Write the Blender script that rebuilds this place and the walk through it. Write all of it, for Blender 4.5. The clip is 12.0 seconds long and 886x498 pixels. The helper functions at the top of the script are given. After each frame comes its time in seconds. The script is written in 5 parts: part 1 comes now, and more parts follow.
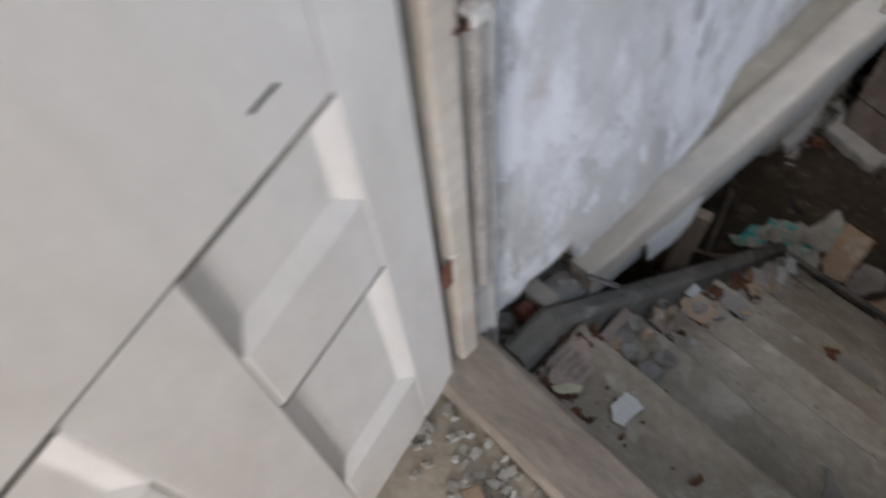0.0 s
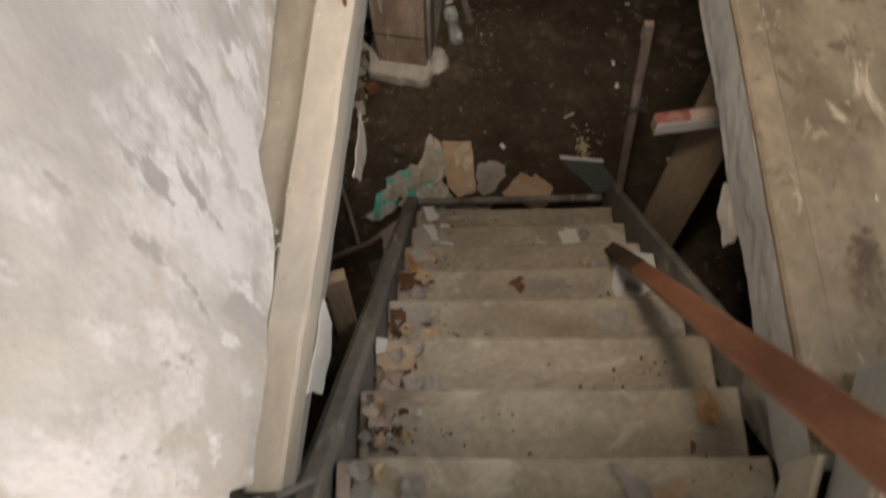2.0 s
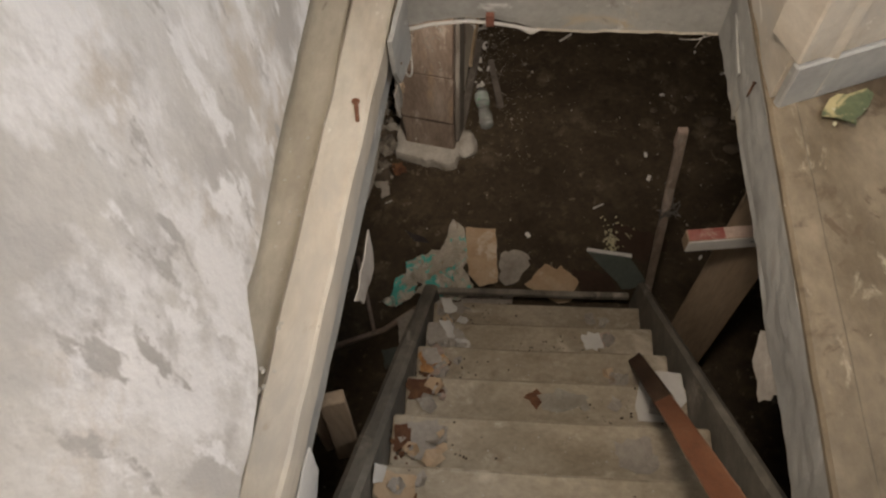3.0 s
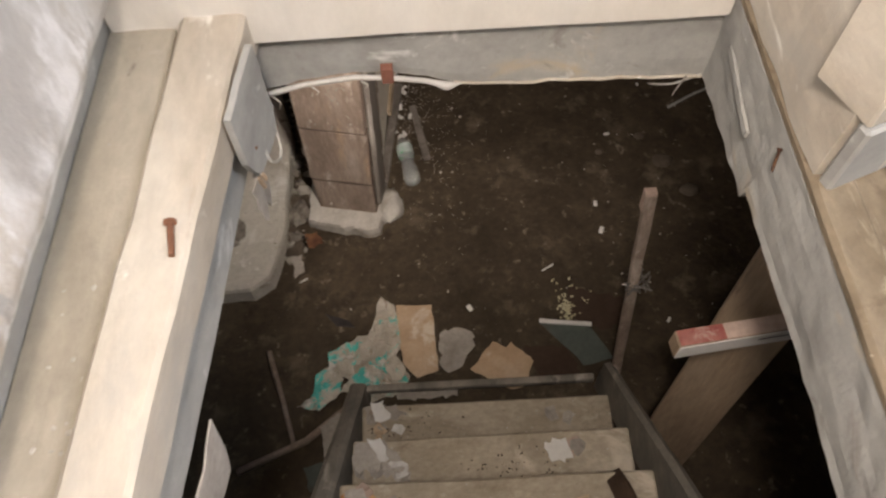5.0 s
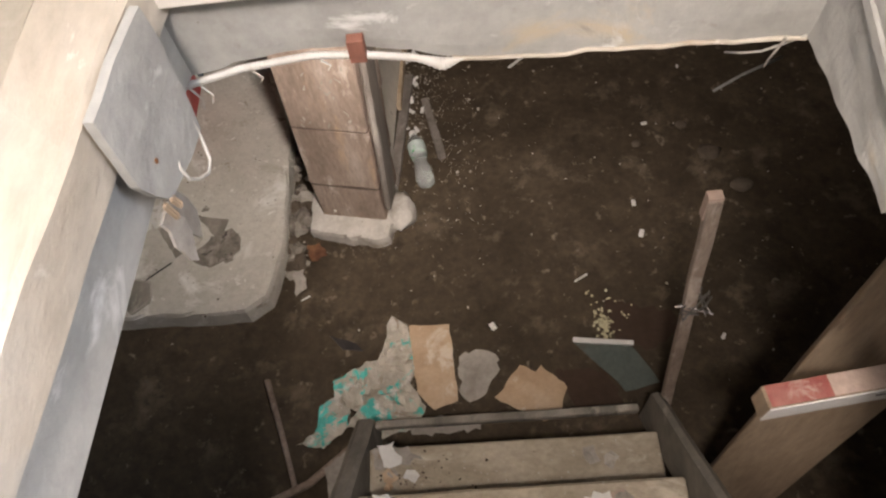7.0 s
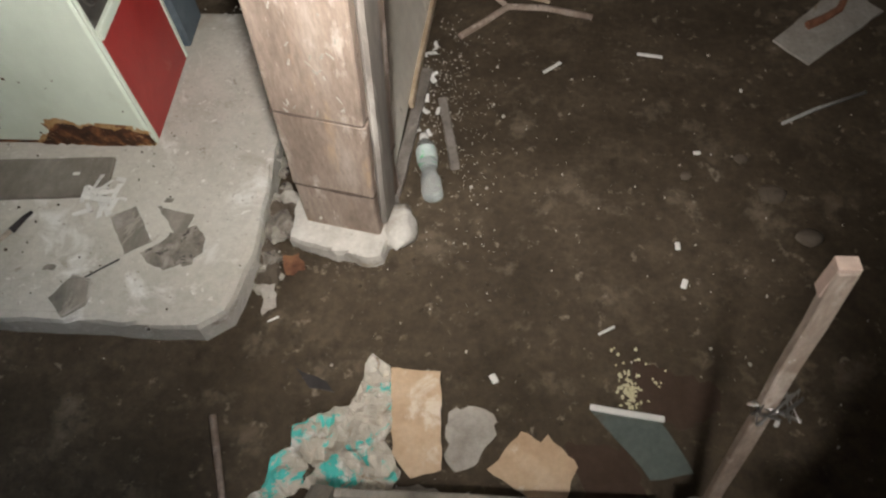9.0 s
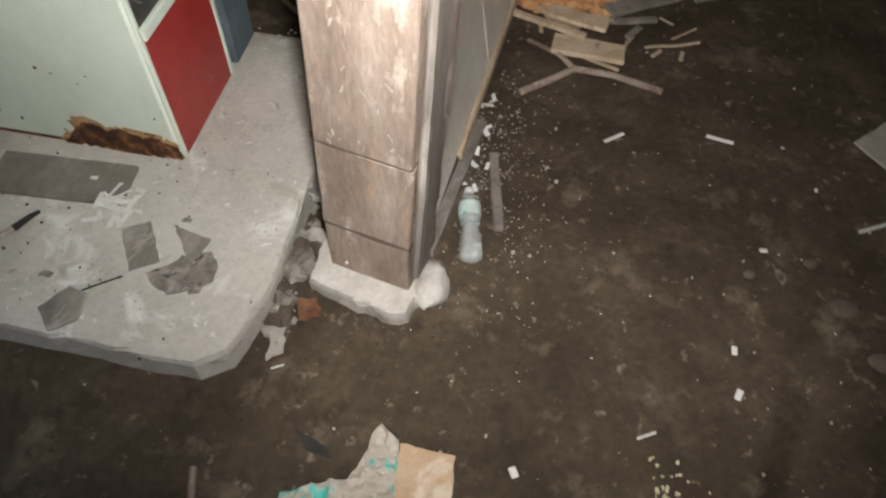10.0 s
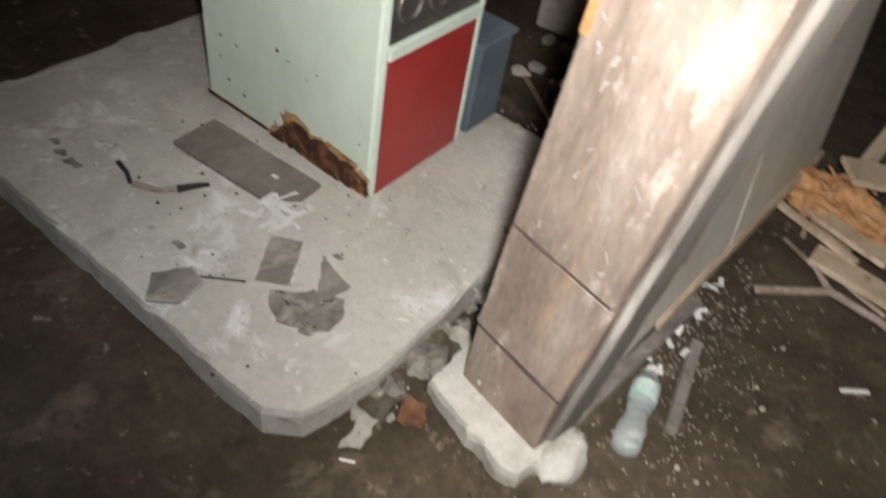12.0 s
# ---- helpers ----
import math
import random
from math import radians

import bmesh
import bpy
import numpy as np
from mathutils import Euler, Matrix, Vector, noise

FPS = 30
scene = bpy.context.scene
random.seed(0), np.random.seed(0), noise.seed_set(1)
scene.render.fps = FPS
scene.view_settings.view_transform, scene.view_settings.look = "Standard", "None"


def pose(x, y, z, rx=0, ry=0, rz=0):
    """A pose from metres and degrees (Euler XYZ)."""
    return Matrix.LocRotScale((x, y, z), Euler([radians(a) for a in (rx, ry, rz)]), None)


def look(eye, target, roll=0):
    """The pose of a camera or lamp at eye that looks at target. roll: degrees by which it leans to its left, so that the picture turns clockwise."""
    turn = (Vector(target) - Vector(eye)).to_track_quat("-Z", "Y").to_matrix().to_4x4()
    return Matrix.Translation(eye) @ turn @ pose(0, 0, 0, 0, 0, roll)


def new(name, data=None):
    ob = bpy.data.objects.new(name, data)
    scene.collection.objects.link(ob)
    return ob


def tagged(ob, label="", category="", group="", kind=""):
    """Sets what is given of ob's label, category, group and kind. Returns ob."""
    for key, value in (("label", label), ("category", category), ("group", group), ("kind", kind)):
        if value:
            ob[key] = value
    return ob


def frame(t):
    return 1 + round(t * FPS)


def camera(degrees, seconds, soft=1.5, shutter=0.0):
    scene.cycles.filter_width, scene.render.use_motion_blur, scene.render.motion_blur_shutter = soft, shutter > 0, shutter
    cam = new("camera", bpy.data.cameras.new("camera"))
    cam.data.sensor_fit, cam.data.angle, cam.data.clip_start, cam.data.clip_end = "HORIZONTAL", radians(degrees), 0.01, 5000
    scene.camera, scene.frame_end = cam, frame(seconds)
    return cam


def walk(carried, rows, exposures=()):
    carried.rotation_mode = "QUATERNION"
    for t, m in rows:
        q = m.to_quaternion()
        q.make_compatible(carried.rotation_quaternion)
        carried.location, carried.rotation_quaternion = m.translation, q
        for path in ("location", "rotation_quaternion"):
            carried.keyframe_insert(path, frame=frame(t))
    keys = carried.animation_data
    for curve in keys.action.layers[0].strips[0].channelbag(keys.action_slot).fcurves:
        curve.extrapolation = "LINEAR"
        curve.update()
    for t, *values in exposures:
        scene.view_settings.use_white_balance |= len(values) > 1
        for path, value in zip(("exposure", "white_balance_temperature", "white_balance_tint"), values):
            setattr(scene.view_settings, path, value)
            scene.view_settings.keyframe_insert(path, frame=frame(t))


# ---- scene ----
cam = camera(64.3, 12.0, soft=2.3, shutter=0.4)
PATH = [
    (0, (0.343, -0.43, 3.214), (-0.54, 0.053, 1.485), -17.2),
    (0.5, (0.352, -0.293, 3.13), (-0.181, 0.422, 1.34), -15.2),
    (1, (0.276, -0.198, 3.085), (0.05, 0.555, 1.246), -12.4),
    (1.5, (0.246, -0.131, 3.023), (0.152, 0.461, 1.115), -12.4),
    (2, (0.266, 0.006, 3.054), (0.167, 0.787, 1.215), -7.8),
    (2.5, (0.297, 0.107, 3.034), (0.131, 0.976, 1.241), -7.9),
    (3, (0.299, 0.188, 3.012), (0.119, 1.112, 1.248), -8.3),
    (4.8, (0.343, 0.564, 2.72), (0.269, 1.482, 0.945), -5.8),
    (5, (0.336, 0.6, 2.649), (0.313, 1.607, 0.921), -4.3),
    (5.5, (0.249, 0.667, 2.586), (0.338, 1.633, 0.837), -0.7),
    (6, (0.236, 0.687, 2.52), (0.314, 1.681, 0.786), -0.7),
    (6.5, (0.31, 0.766, 2.403), (0.269, 1.768, 0.672), -5.9),
    (7, (0.37, 0.827, 2.376), (0.269, 1.823, 0.645), -9.5),
    (9, (0.371, 1.099, 2.007), (0.244, 2.124, 0.294), -4.5),
    (9.5, (0.342, 1.159, 1.963), (0.197, 2.235, 0.283), -1.2),
    (10, (0.29, 1.228, 1.844), (0.108, 2.373, 0.214), 2.1),
    (10.5, (0.287, 1.284, 1.728), (0.014, 2.487, 0.154), 4.4),
    (11, (0.313, 1.302, 1.698), (-0.125, 2.48, 0.142), 4.6),
    (11.5, (0.28, 1.344, 1.605), (-0.228, 2.517, 0.067), 9.2),
    (12, (0.186, 1.405, 1.521), (-0.515, 2.632, 0.106), 11.8),
]
EXPOSURES = [(0, -1.55, 5700, 14), (0.5, -1.05, 6200, 12), (1, -0.8, 7200, 16), (1.5, -0.65, 7500, 17), (2, -0.9, 7400, 17), (3.2, -1.05, 7400, 16), (5, -0.2, 6950, 18), (6, -0.05, 6800, 19), (7.2, 0.45, 6800, 19), (8.8, 0.8, 6300, 11), (10, 0.87, 6100, 11), (11, 1.02, 6000, 10), (12, 1.02, 6000, 10)]
walk(cam, [(t, look(eye, target, roll)) for t, eye, target, roll in PATH], EXPOSURES)

# ---- world and lights ----
world = bpy.data.worlds.new("world")
scene.world = world
world.use_nodes = True
wn = world.node_tree
sky = wn.nodes.new("ShaderNodeTexSky")
sky.sky_type = "NISHITA"
sky.sun_disc = False
sky.sun_elevation, sky.sun_rotation = radians(38), radians(150)
wn.nodes["Background"].inputs["Strength"].default_value = 0.1
wn.links.new(sky.outputs[0], wn.nodes["Background"].inputs["Color"])


def lamp(name, kind, m, power, colour):
    data = bpy.data.lights.new(name, kind)
    data.energy, data.color = power, colour
    ob = new(name, data)
    ob.matrix_world = m
    return ob


# daylight in the two window openings upstairs, and fixed stand-ins for the torch carried down through the hatch
win_a = lamp("window_daylight", "AREA", look((2.25, -3.18, 3.25), (0.3, 0.0, 2.5)), 240.0, (1.0, 0.94, 0.87))
win_a.data.shape, win_a.data.size, win_a.data.size_y = "RECTANGLE", 1.0, 1.3
win_b = lamp("window_daylight", "AREA", look((1.93, 0.42, 3.75), (0.35, 0.45, 1.8)), 42.0, (0.74, 0.86, 1.0))
win_b.data.shape, win_b.data.size, win_b.data.size_y = "RECTANGLE", 0.7, 1.0
torch = lamp("torch", "SPOT", look((0.25, 1.44, 1.68), (-0.04, 3.80, 0.86)), 126.0, (1.0, 0.93, 0.84))
torch.data.spot_size, torch.data.spot_blend, torch.data.shadow_soft_size = radians(146), 1.0, 0.05
# second fixed spot for the same torch, added to brighten stairs and near floor
torch_standin_b = lamp("torch", "SPOT", look((0.30, 0.46, 3.22), (0.85, 1.80, 0.2)), 132.0, (1.0, 0.93, 0.84))
torch_standin_b.data.spot_size, torch_standin_b.data.spot_blend, torch_standin_b.data.shadow_soft_size = radians(76), 1.0, 0.10


# ---- materials ----
def mat(name, cols, scale=5.0, rough=0.8, bump=0.25, stretch=(1, 1, 1), fine=60.0, fine_amt=0.25, spots=(), metal=0.0, vary=0.0, spec=0.3, detail=6.0, warp=0.5):
    """cols: ramp colours over a broad noise. spots: (colour, scale, low, high) layers. vary: brightness change from piece to piece."""
    m = bpy.data.materials.new(name)
    m.use_nodes = True
    nt = m.node_tree
    n, l = nt.nodes, nt.links
    b = n["Principled BSDF"]
    tc = n.new("ShaderNodeTexCoord")
    mp = n.new("ShaderNodeMapping")
    mp.inputs["Scale"].default_value = stretch
    l.new(tc.outputs["Object"], mp.inputs["Vector"])

    def noise_tex(s, d=detail, rgh=0.6, dist=0.0):
        t = n.new("ShaderNodeTexNoise")
        t.inputs["Scale"].default_value, t.inputs["Detail"].default_value = s, d
        t.inputs["Roughness"].default_value, t.inputs["Distortion"].default_value = rgh, dist
        l.new(mp.outputs["Vector"], t.inputs["Vector"])
        return t

    def ramp(src, stops):
        r = n.new("ShaderNodeValToRGB")
        e = r.color_ramp.elements
        while len(e) < len(stops):
            e.new(0.5)
        for k, (p, c) in enumerate(stops):
            e[k].position, e[k].color = p, (*c, 1)
        l.new(src, r.inputs["Fac"])
        return r.outputs["Color"]

    def mix(kind, fac, a, c):
        x = n.new("ShaderNodeMix")
        x.data_type, x.blend_type = "RGBA", kind
        if isinstance(fac, float):
            x.inputs[0].default_value = fac
        else:
            l.new(fac, x.inputs[0])
        for sock, v in ((x.inputs[6], a), (x.inputs[7], c)):
            if isinstance(v, tuple):
                sock.default_value = (*v, 1)
            else:
                l.new(v, sock)
        return x.outputs[2]

    k = len(cols)
    col = ramp(noise_tex(scale, dist=0.8 * warp).outputs["Fac"], [(0.3 + 0.4 * i / max(1, k - 1), c) for i, c in enumerate(cols)])
    fn = noise_tex(fine, 4.0, 0.7)
    shade = ramp(fn.outputs["Fac"], [(0.3, (1 - fine_amt,) * 3), (0.7, (1 + 0.0 * fine_amt,) * 3)])
    col = mix("MULTIPLY", 1.0, col, shade)
    for sc, s, lo, hi, *own in spots:
        layer = noise_tex(s, 7.0, 0.65, 1.2 * warp)
        if own:
            mo = n.new("ShaderNodeMapping")
            mo.inputs["Scale"].default_value = own[0]
            l.new(tc.outputs["Object"], mo.inputs["Vector"])
            l.new(mo.outputs["Vector"], layer.inputs["Vector"])
        mask = ramp(layer.outputs["Fac"], [(lo, (0, 0, 0)), (hi, (1, 1, 1))])
        col = mix("MIX", mask, col, sc)
    if vary:
        oi = n.new("ShaderNodeObjectInfo")
        r = ramp(oi.outputs["Random"], [(0.0, (1 - vary,) * 3), (1.0, (1.0,) * 3)])
        col = mix("MULTIPLY", 1.0, col, r)
    l.new(col, b.inputs["Base Color"])
    b.inputs["Roughness"].default_value, b.inputs["Metallic"].default_value = rough, metal
    b.inputs["Specular IOR Level"].default_value = spec
    rr = n.new("ShaderNodeMapRange")
    rr.inputs["To Min"].default_value, rr.inputs["To Max"].default_value = max(0.02, rough - 0.12), min(1.0, rough + 0.1)
    l.new(fn.outputs["Fac"], rr.inputs["Value"])
    l.new(rr.outputs["Result"], b.inputs["Roughness"])
    bp = n.new("ShaderNodeBump")
    bp.inputs["Strength"].default_value, bp.inputs["Distance"].default_value = bump, 0.006
    l.new(fn.outputs["Fac"], bp.inputs["Height"])
    l.new(bp.outputs["Normal"], b.inputs["Normal"])
    return m


M_PLASTER = mat("peeling_limewash", [(0.50, 0.485, 0.455), (0.61, 0.60, 0.57), (0.70, 0.695, 0.68)], 4.0, 0.9, 0.5, (1.0, 1.0, 0.6), 30, 0.10, warp=0.06,
                spots=[((0.76, 0.76, 0.755), 5.5, 0.48, 0.57, (1, 1, 0.55)), ((0.47, 0.46, 0.44), 7.0, 0.53, 0.63, (1, 1, 0.5)), ((0.54, 0.50, 0.44), 3.6, 0.56, 0.66, (1, 1, 0.8)), ((0.79, 0.79, 0.785), 12.0, 0.57, 0.62, (1, 1, 0.4)), ((0.43, 0.42, 0.40), 15.0, 0.61, 0.65, (1, 1, 0.3)), ((0.25, 0.23, 0.21), 30.0, 0.70, 0.73, (1, 1, 0.5)), ((0.58, 0.50, 0.39), 1.9, 0.60, 0.76)])
M_LEDGE = mat("dusty_ledge_paint", [(0.40, 0.355, 0.28), (0.50, 0.45, 0.36), (0.57, 0.52, 0.425)], 5.0, 0.8, 0.35, (1, 0.5, 1), 40, 0.2, spots=[((0.52, 0.48, 0.41), 9.0, 0.60, 0.70), ((0.20, 0.165, 0.13), 12.0, 0.64, 0.72)])
M_WHITE = mat("old_white_paint", [(0.66, 0.61, 0.53), (0.76, 0.72, 0.65), (0.80, 0.77, 0.71)], 3.0, 0.6, 0.18, (1, 1, 0.5), 30, 0.10,
              spots=[((0.30, 0.25, 0.20), 22.0, 0.72, 0.78), ((0.58, 0.50, 0.40), 5.0, 0.62, 0.80)])
M_BEIGE = mat("beige_paint", [(0.46, 0.40, 0.315), (0.58, 0.52, 0.43), (0.64, 0.595, 0.51)], 6.0, 0.6, 0.3, (1, 0.4, 1), 40, 0.2,
              spots=[((0.47, 0.44, 0.385), 5.0, 0.54, 0.64), ((0.40, 0.33, 0.25), 9.0, 0.60, 0.70), ((0.80, 0.77, 0.70), 14.0, 0.62, 0.70), ((0.20, 0.14, 0.10), 40.0, 0.72, 0.76)])
M_GREY = mat("grey_paint", [(0.32, 0.315, 0.295), (0.41, 0.407, 0.38), (0.47, 0.467, 0.435)], 5.0, 0.7, 0.3, (1, 0.6, 1), 40, 0.2,
             spots=[((0.50, 0.42, 0.29), 5.0, 0.61, 0.74), ((0.60, 0.60, 0.575), 12.0, 0.61, 0.70), ((0.27, 0.25, 0.22), 9.0, 0.62, 0.70), ((0.16, 0.13, 0.11), 38.0, 0.70, 0.75)])
M_GREYDIM = mat("dirty_grey_paint", [(0.13, 0.115, 0.095), (0.20, 0.18, 0.15), (0.27, 0.25, 0.215)], 5.0, 0.7, 0.35, (1, 0.6, 1), 40, 0.25, spots=[((0.42, 0.33, 0.20), 6.0, 0.62, 0.75), ((0.40, 0.385, 0.34), 12.0, 0.63, 0.70), ((0.08, 0.06, 0.045), 34.0, 0.69, 0.74)])
M_TREAD = mat("dusty_tread", [(0.35, 0.295, 0.22), (0.47, 0.405, 0.31), (0.56, 0.49, 0.385)], 5.0, 0.85, 0.45, (0.8, 1.2, 1), 55, 0.3,
              spots=[((0.60, 0.54, 0.44), 8.0, 0.58, 0.70), ((0.24, 0.19, 0.14), 6.0, 0.60, 0.72), ((0.14, 0.10, 0.075), 34.0, 0.69, 0.74), ((0.70, 0.66, 0.58), 60.0, 0.73, 0.76)], vary=0.12)
M_STRING = mat("grey_string", [(0.15, 0.14, 0.12), (0.24, 0.22, 0.185), (0.33, 0.30, 0.255)], 7.0, 0.85, 0.4, (1, 0.5, 0.5), 50, 0.3, spots=[((0.42, 0.38, 0.32), 9.0, 0.57, 0.68), ((0.09, 0.075, 0.06), 26.0, 0.66, 0.71)])
M_DIRT = mat("packed_dirt", [(0.046, 0.033, 0.0195), (0.074, 0.0545, 0.034), (0.108, 0.082, 0.053)], 3.4, 0.82, 0.9, (1, 1, 1), 32, 0.45, warp=0.08,
             spots=[((0.140, 0.112, 0.078), 5.0, 0.56, 0.70), ((0.20, 0.168, 0.125), 17.0, 0.61, 0.70), ((0.036, 0.026, 0.016), 7.0, 0.56, 0.68), ((0.23, 0.20, 0.155), 11.0, 0.65, 0.73), ((0.34, 0.30, 0.24), 70.0, 0.70, 0.73), ((0.030, 0.021, 0.014), 48.0, 0.66, 0.70)])
M_SLAB = mat("worn_concrete", [(0.40, 0.375, 0.32), (0.51, 0.485, 0.425), (0.60, 0.575, 0.515)], 2.6, 0.85, 0.45, (1, 1, 1), 45, 0.18,
             spots=[((0.68, 0.67, 0.63), 6.0, 0.56, 0.68), ((0.36, 0.325, 0.27), 4.0, 0.57, 0.68), ((0.26, 0.22, 0.18), 11.0, 0.63, 0.69), ((0.68, 0.665, 0.62), 22.0, 0.62, 0.68), ((0.14, 0.12, 0.10), 34.0, 0.71, 0.75), ((0.42, 0.33, 0.26), 3.1, 0.64, 0.80)])
M_STONE = mat("white_stone", [(0.36, 0.335, 0.29), (0.50, 0.475, 0.425), (0.60, 0.58, 0.53)], 8.0, 0.9, 0.6, (1, 1, 1), 60, 0.2, spots=[((0.28, 0.235, 0.18), 7.0, 0.60, 0.70), ((0.12, 0.09, 0.065), 28.0, 0.67, 0.72)])
M_POST = mat("weathered_post", [(0.22, 0.165, 0.13), (0.33, 0.26, 0.21), (0.43, 0.355, 0.30)], 6.0, 0.8, 0.5, (1.3, 1.3, 0.35), 60, 0.35,
             spots=[((0.50, 0.43, 0.37), 11.0, 0.57, 0.68, (1, 1, 0.4)), ((0.10, 0.07, 0.055), 26.0, 0.65, 0.70, (1, 1, 0.45)), ((0.44, 0.30, 0.18), 4.0, 0.60, 0.74), ((0.19, 0.14, 0.11), 5.0, 0.60, 0.72, (1.6, 1.6, 0.3)), ((0.58, 0.53, 0.48), 60.0, 0.67, 0.71)], spec=0.15, warp=0.08)
M_WOOD = mat("pale_timber", [(0.30, 0.21, 0.14), (0.42, 0.31, 0.21), (0.50, 0.38, 0.27)], 6.0, 0.75, 0.35, (1.5, 1.5, 0.2), 55, 0.3, vary=0.25,
             spots=[((0.20, 0.14, 0.10), 10.0, 0.64, 0.74)])
M_GREYWOOD = mat("weathered_grey_wood", [(0.13, 0.112, 0.095), (0.22, 0.195, 0.17), (0.31, 0.28, 0.25)], 7.0, 0.6, 0.35, (1.5, 1.5, 0.25), 60, 0.3, spots=[((0.42, 0.39, 0.35), 9.0, 0.60, 0.70, (1, 1, 0.2))])
M_JOINT = mat("damp_dark_timber", [(0.085, 0.060, 0.046), (0.125, 0.092, 0.072), (0.18, 0.137, 0.11)], 14.0, 0.85, 0.5, (1, 1, 1), 60, 0.35)
M_BARDARK = mat("dark_brown_wood", [(0.06, 0.035, 0.022), (0.11, 0.065, 0.042), (0.17, 0.105, 0.07)], 9.0, 0.7, 0.4, (2.0, 0.4, 0.4), 70, 0.35)
M_REDWOOD = mat("varnished_red_wood", [(0.20, 0.080, 0.042), (0.31, 0.130, 0.072), (0.38, 0.175, 0.10)], 7.0, 0.45, 0.25, (2.0, 0.4, 0.4), 70, 0.3,
                spots=[((0.12, 0.06, 0.04), 12.0, 0.56, 0.68), ((0.40, 0.26, 0.18), 16.0, 0.62, 0.70)])
M_DARKWOOD = mat("dark_wood", [(0.05, 0.037, 0.028), (0.09, 0.068, 0.05), (0.13, 0.10, 0.075)], 6.0, 0.8, 0.5, (1, 0.5, 0.4), 50, 0.4)
M_PLATFORM = mat("stained_board", [(0.15, 0.115, 0.073), (0.24, 0.19, 0.13), (0.31, 0.25, 0.175)], 5.0, 0.75, 0.5, (1.2, 0.7, 1), 36, 0.3,
                 spots=[((0.075, 0.052, 0.032), 6.5, 0.55, 0.66, (1, 1, 1)), ((0.40, 0.34, 0.25), 8.0, 0.60, 0.68), ((0.11, 0.08, 0.05), 15.0, 0.60, 0.66), ((0.52, 0.47, 0.37), 24.0, 0.68, 0.71)])
M_PALEGREEN = mat("pale_green_enamel", [(0.55, 0.62, 0.52), (0.62, 0.69, 0.59), (0.67, 0.74, 0.64)], 3.0, 0.4, 0.06, (1, 1, 0.6), 25, 0.06,
                  spots=[((0.10, 0.06, 0.035), 34.0, 0.73, 0.76), ((0.45, 0.46, 0.36), 3.5, 0.64, 0.80)], spec=0.5)
M_RUST = mat("flaking_rust", [(0.030, 0.014, 0.009), (0.085, 0.036, 0.018), (0.30, 0.13, 0.05)], 22.0, 0.9, 0.8, (1, 1, 1), 60, 0.4, spots=[((0.42, 0.30, 0.18), 60.0, 0.63, 0.67)])
M_RUSTEDGE = mat("ochre_rust_edge", [(0.30, 0.16, 0.06), (0.46, 0.28, 0.12), (0.55, 0.42, 0.26)], 30.0, 0.9, 0.5, spots=[((0.16, 0.07, 0.03), 34.0, 0.55, 0.62)])
M_RED = mat("faded_red_enamel", [(0.30, 0.028, 0.026), (0.36, 0.036, 0.034), (0.42, 0.055, 0.050)], 4.0, 0.45, 0.1, (1, 1, 1), 40, 0.15,
            spots=[((0.42, 0.16, 0.13), 5.0, 0.64, 0.80)], spec=0.5)
M_REDMARK = mat("rubbed_red_paint", [(0.24, 0.065, 0.055), (0.34, 0.10, 0.085), (0.42, 0.19, 0.16)], 14.0, 0.7, 0.2, spots=[((0.46, 0.33, 0.28), 18.0, 0.56, 0.66)])
M_BLUEGREY = mat("blue_grey_paint", [(0.085, 0.11, 0.13), (0.12, 0.15, 0.175), (0.16, 0.19, 0.21)], 5.0, 0.6, 0.2, (1, 1, 1), 40, 0.25)
M_METAL = mat("dull_metal", [(0.16, 0.15, 0.14), (0.27, 0.26, 0.24)], 9.0, 0.5, 0.2, metal=0.8, spots=[((0.16, 0.07, 0.03), 10.0, 0.56, 0.68)])
M_NAIL = mat("rusted_nail", [(0.16, 0.07, 0.04), (0.28, 0.13, 0.075)], 40.0, 0.8, 0.5)
M_PAPER = mat("torn_wallpaper", [(0.40, 0.36, 0.29), (0.54, 0.50, 0.42), (0.64, 0.60, 0.52)], 9.0, 0.9, 0.4, fine=50, fine_amt=0.2,
              spots=[((0.10, 0.52, 0.46), 8.0, 0.54, 0.57), ((0.62, 0.59, 0.54), 15.0, 0.58, 0.64), ((0.26, 0.18, 0.11), 11.0, 0.62, 0.70)])
M_PAPERTAN = mat("tan_cardboard", [(0.42, 0.29, 0.18), (0.52, 0.38, 0.25), (0.58, 0.45, 0.32)], 7.0, 0.9, 0.3, fine=70, fine_amt=0.15,
                 spots=[((0.62, 0.54, 0.44), 6.0, 0.56, 0.66)])
M_PAPERGREY = mat("grey_paper", [(0.34, 0.31, 0.27), (0.46, 0.42, 0.37), (0.55, 0.51, 0.45)], 8.0, 0.9, 0.4, spots=[((0.28, 0.18, 0.10), 7.0, 0.62, 0.72)], vary=0.3)
M_PAPERWHITE = mat("white_paper", [(0.68, 0.67, 0.63), (0.78, 0.77, 0.74)], 6.0, 0.9, 0.2, fine_amt=0.1, vary=0.15)
M_PINK = mat("ribbed_pink_paper", [(0.44, 0.33, 0.27), (0.54, 0.42, 0.35)], 8.0, 0.9, 0.3)
M_YELLOW = mat("yellowed_foam", [(0.55, 0.50, 0.30), (0.68, 0.65, 0.46)], 14.0, 0.9, 0.6)
M_LEAF = mat("brown_leaf_litter", [(0.09, 0.04, 0.022), (0.19, 0.085, 0.045), (0.30, 0.16, 0.08)], 22.0, 0.85, 0.6, vary=0.4)
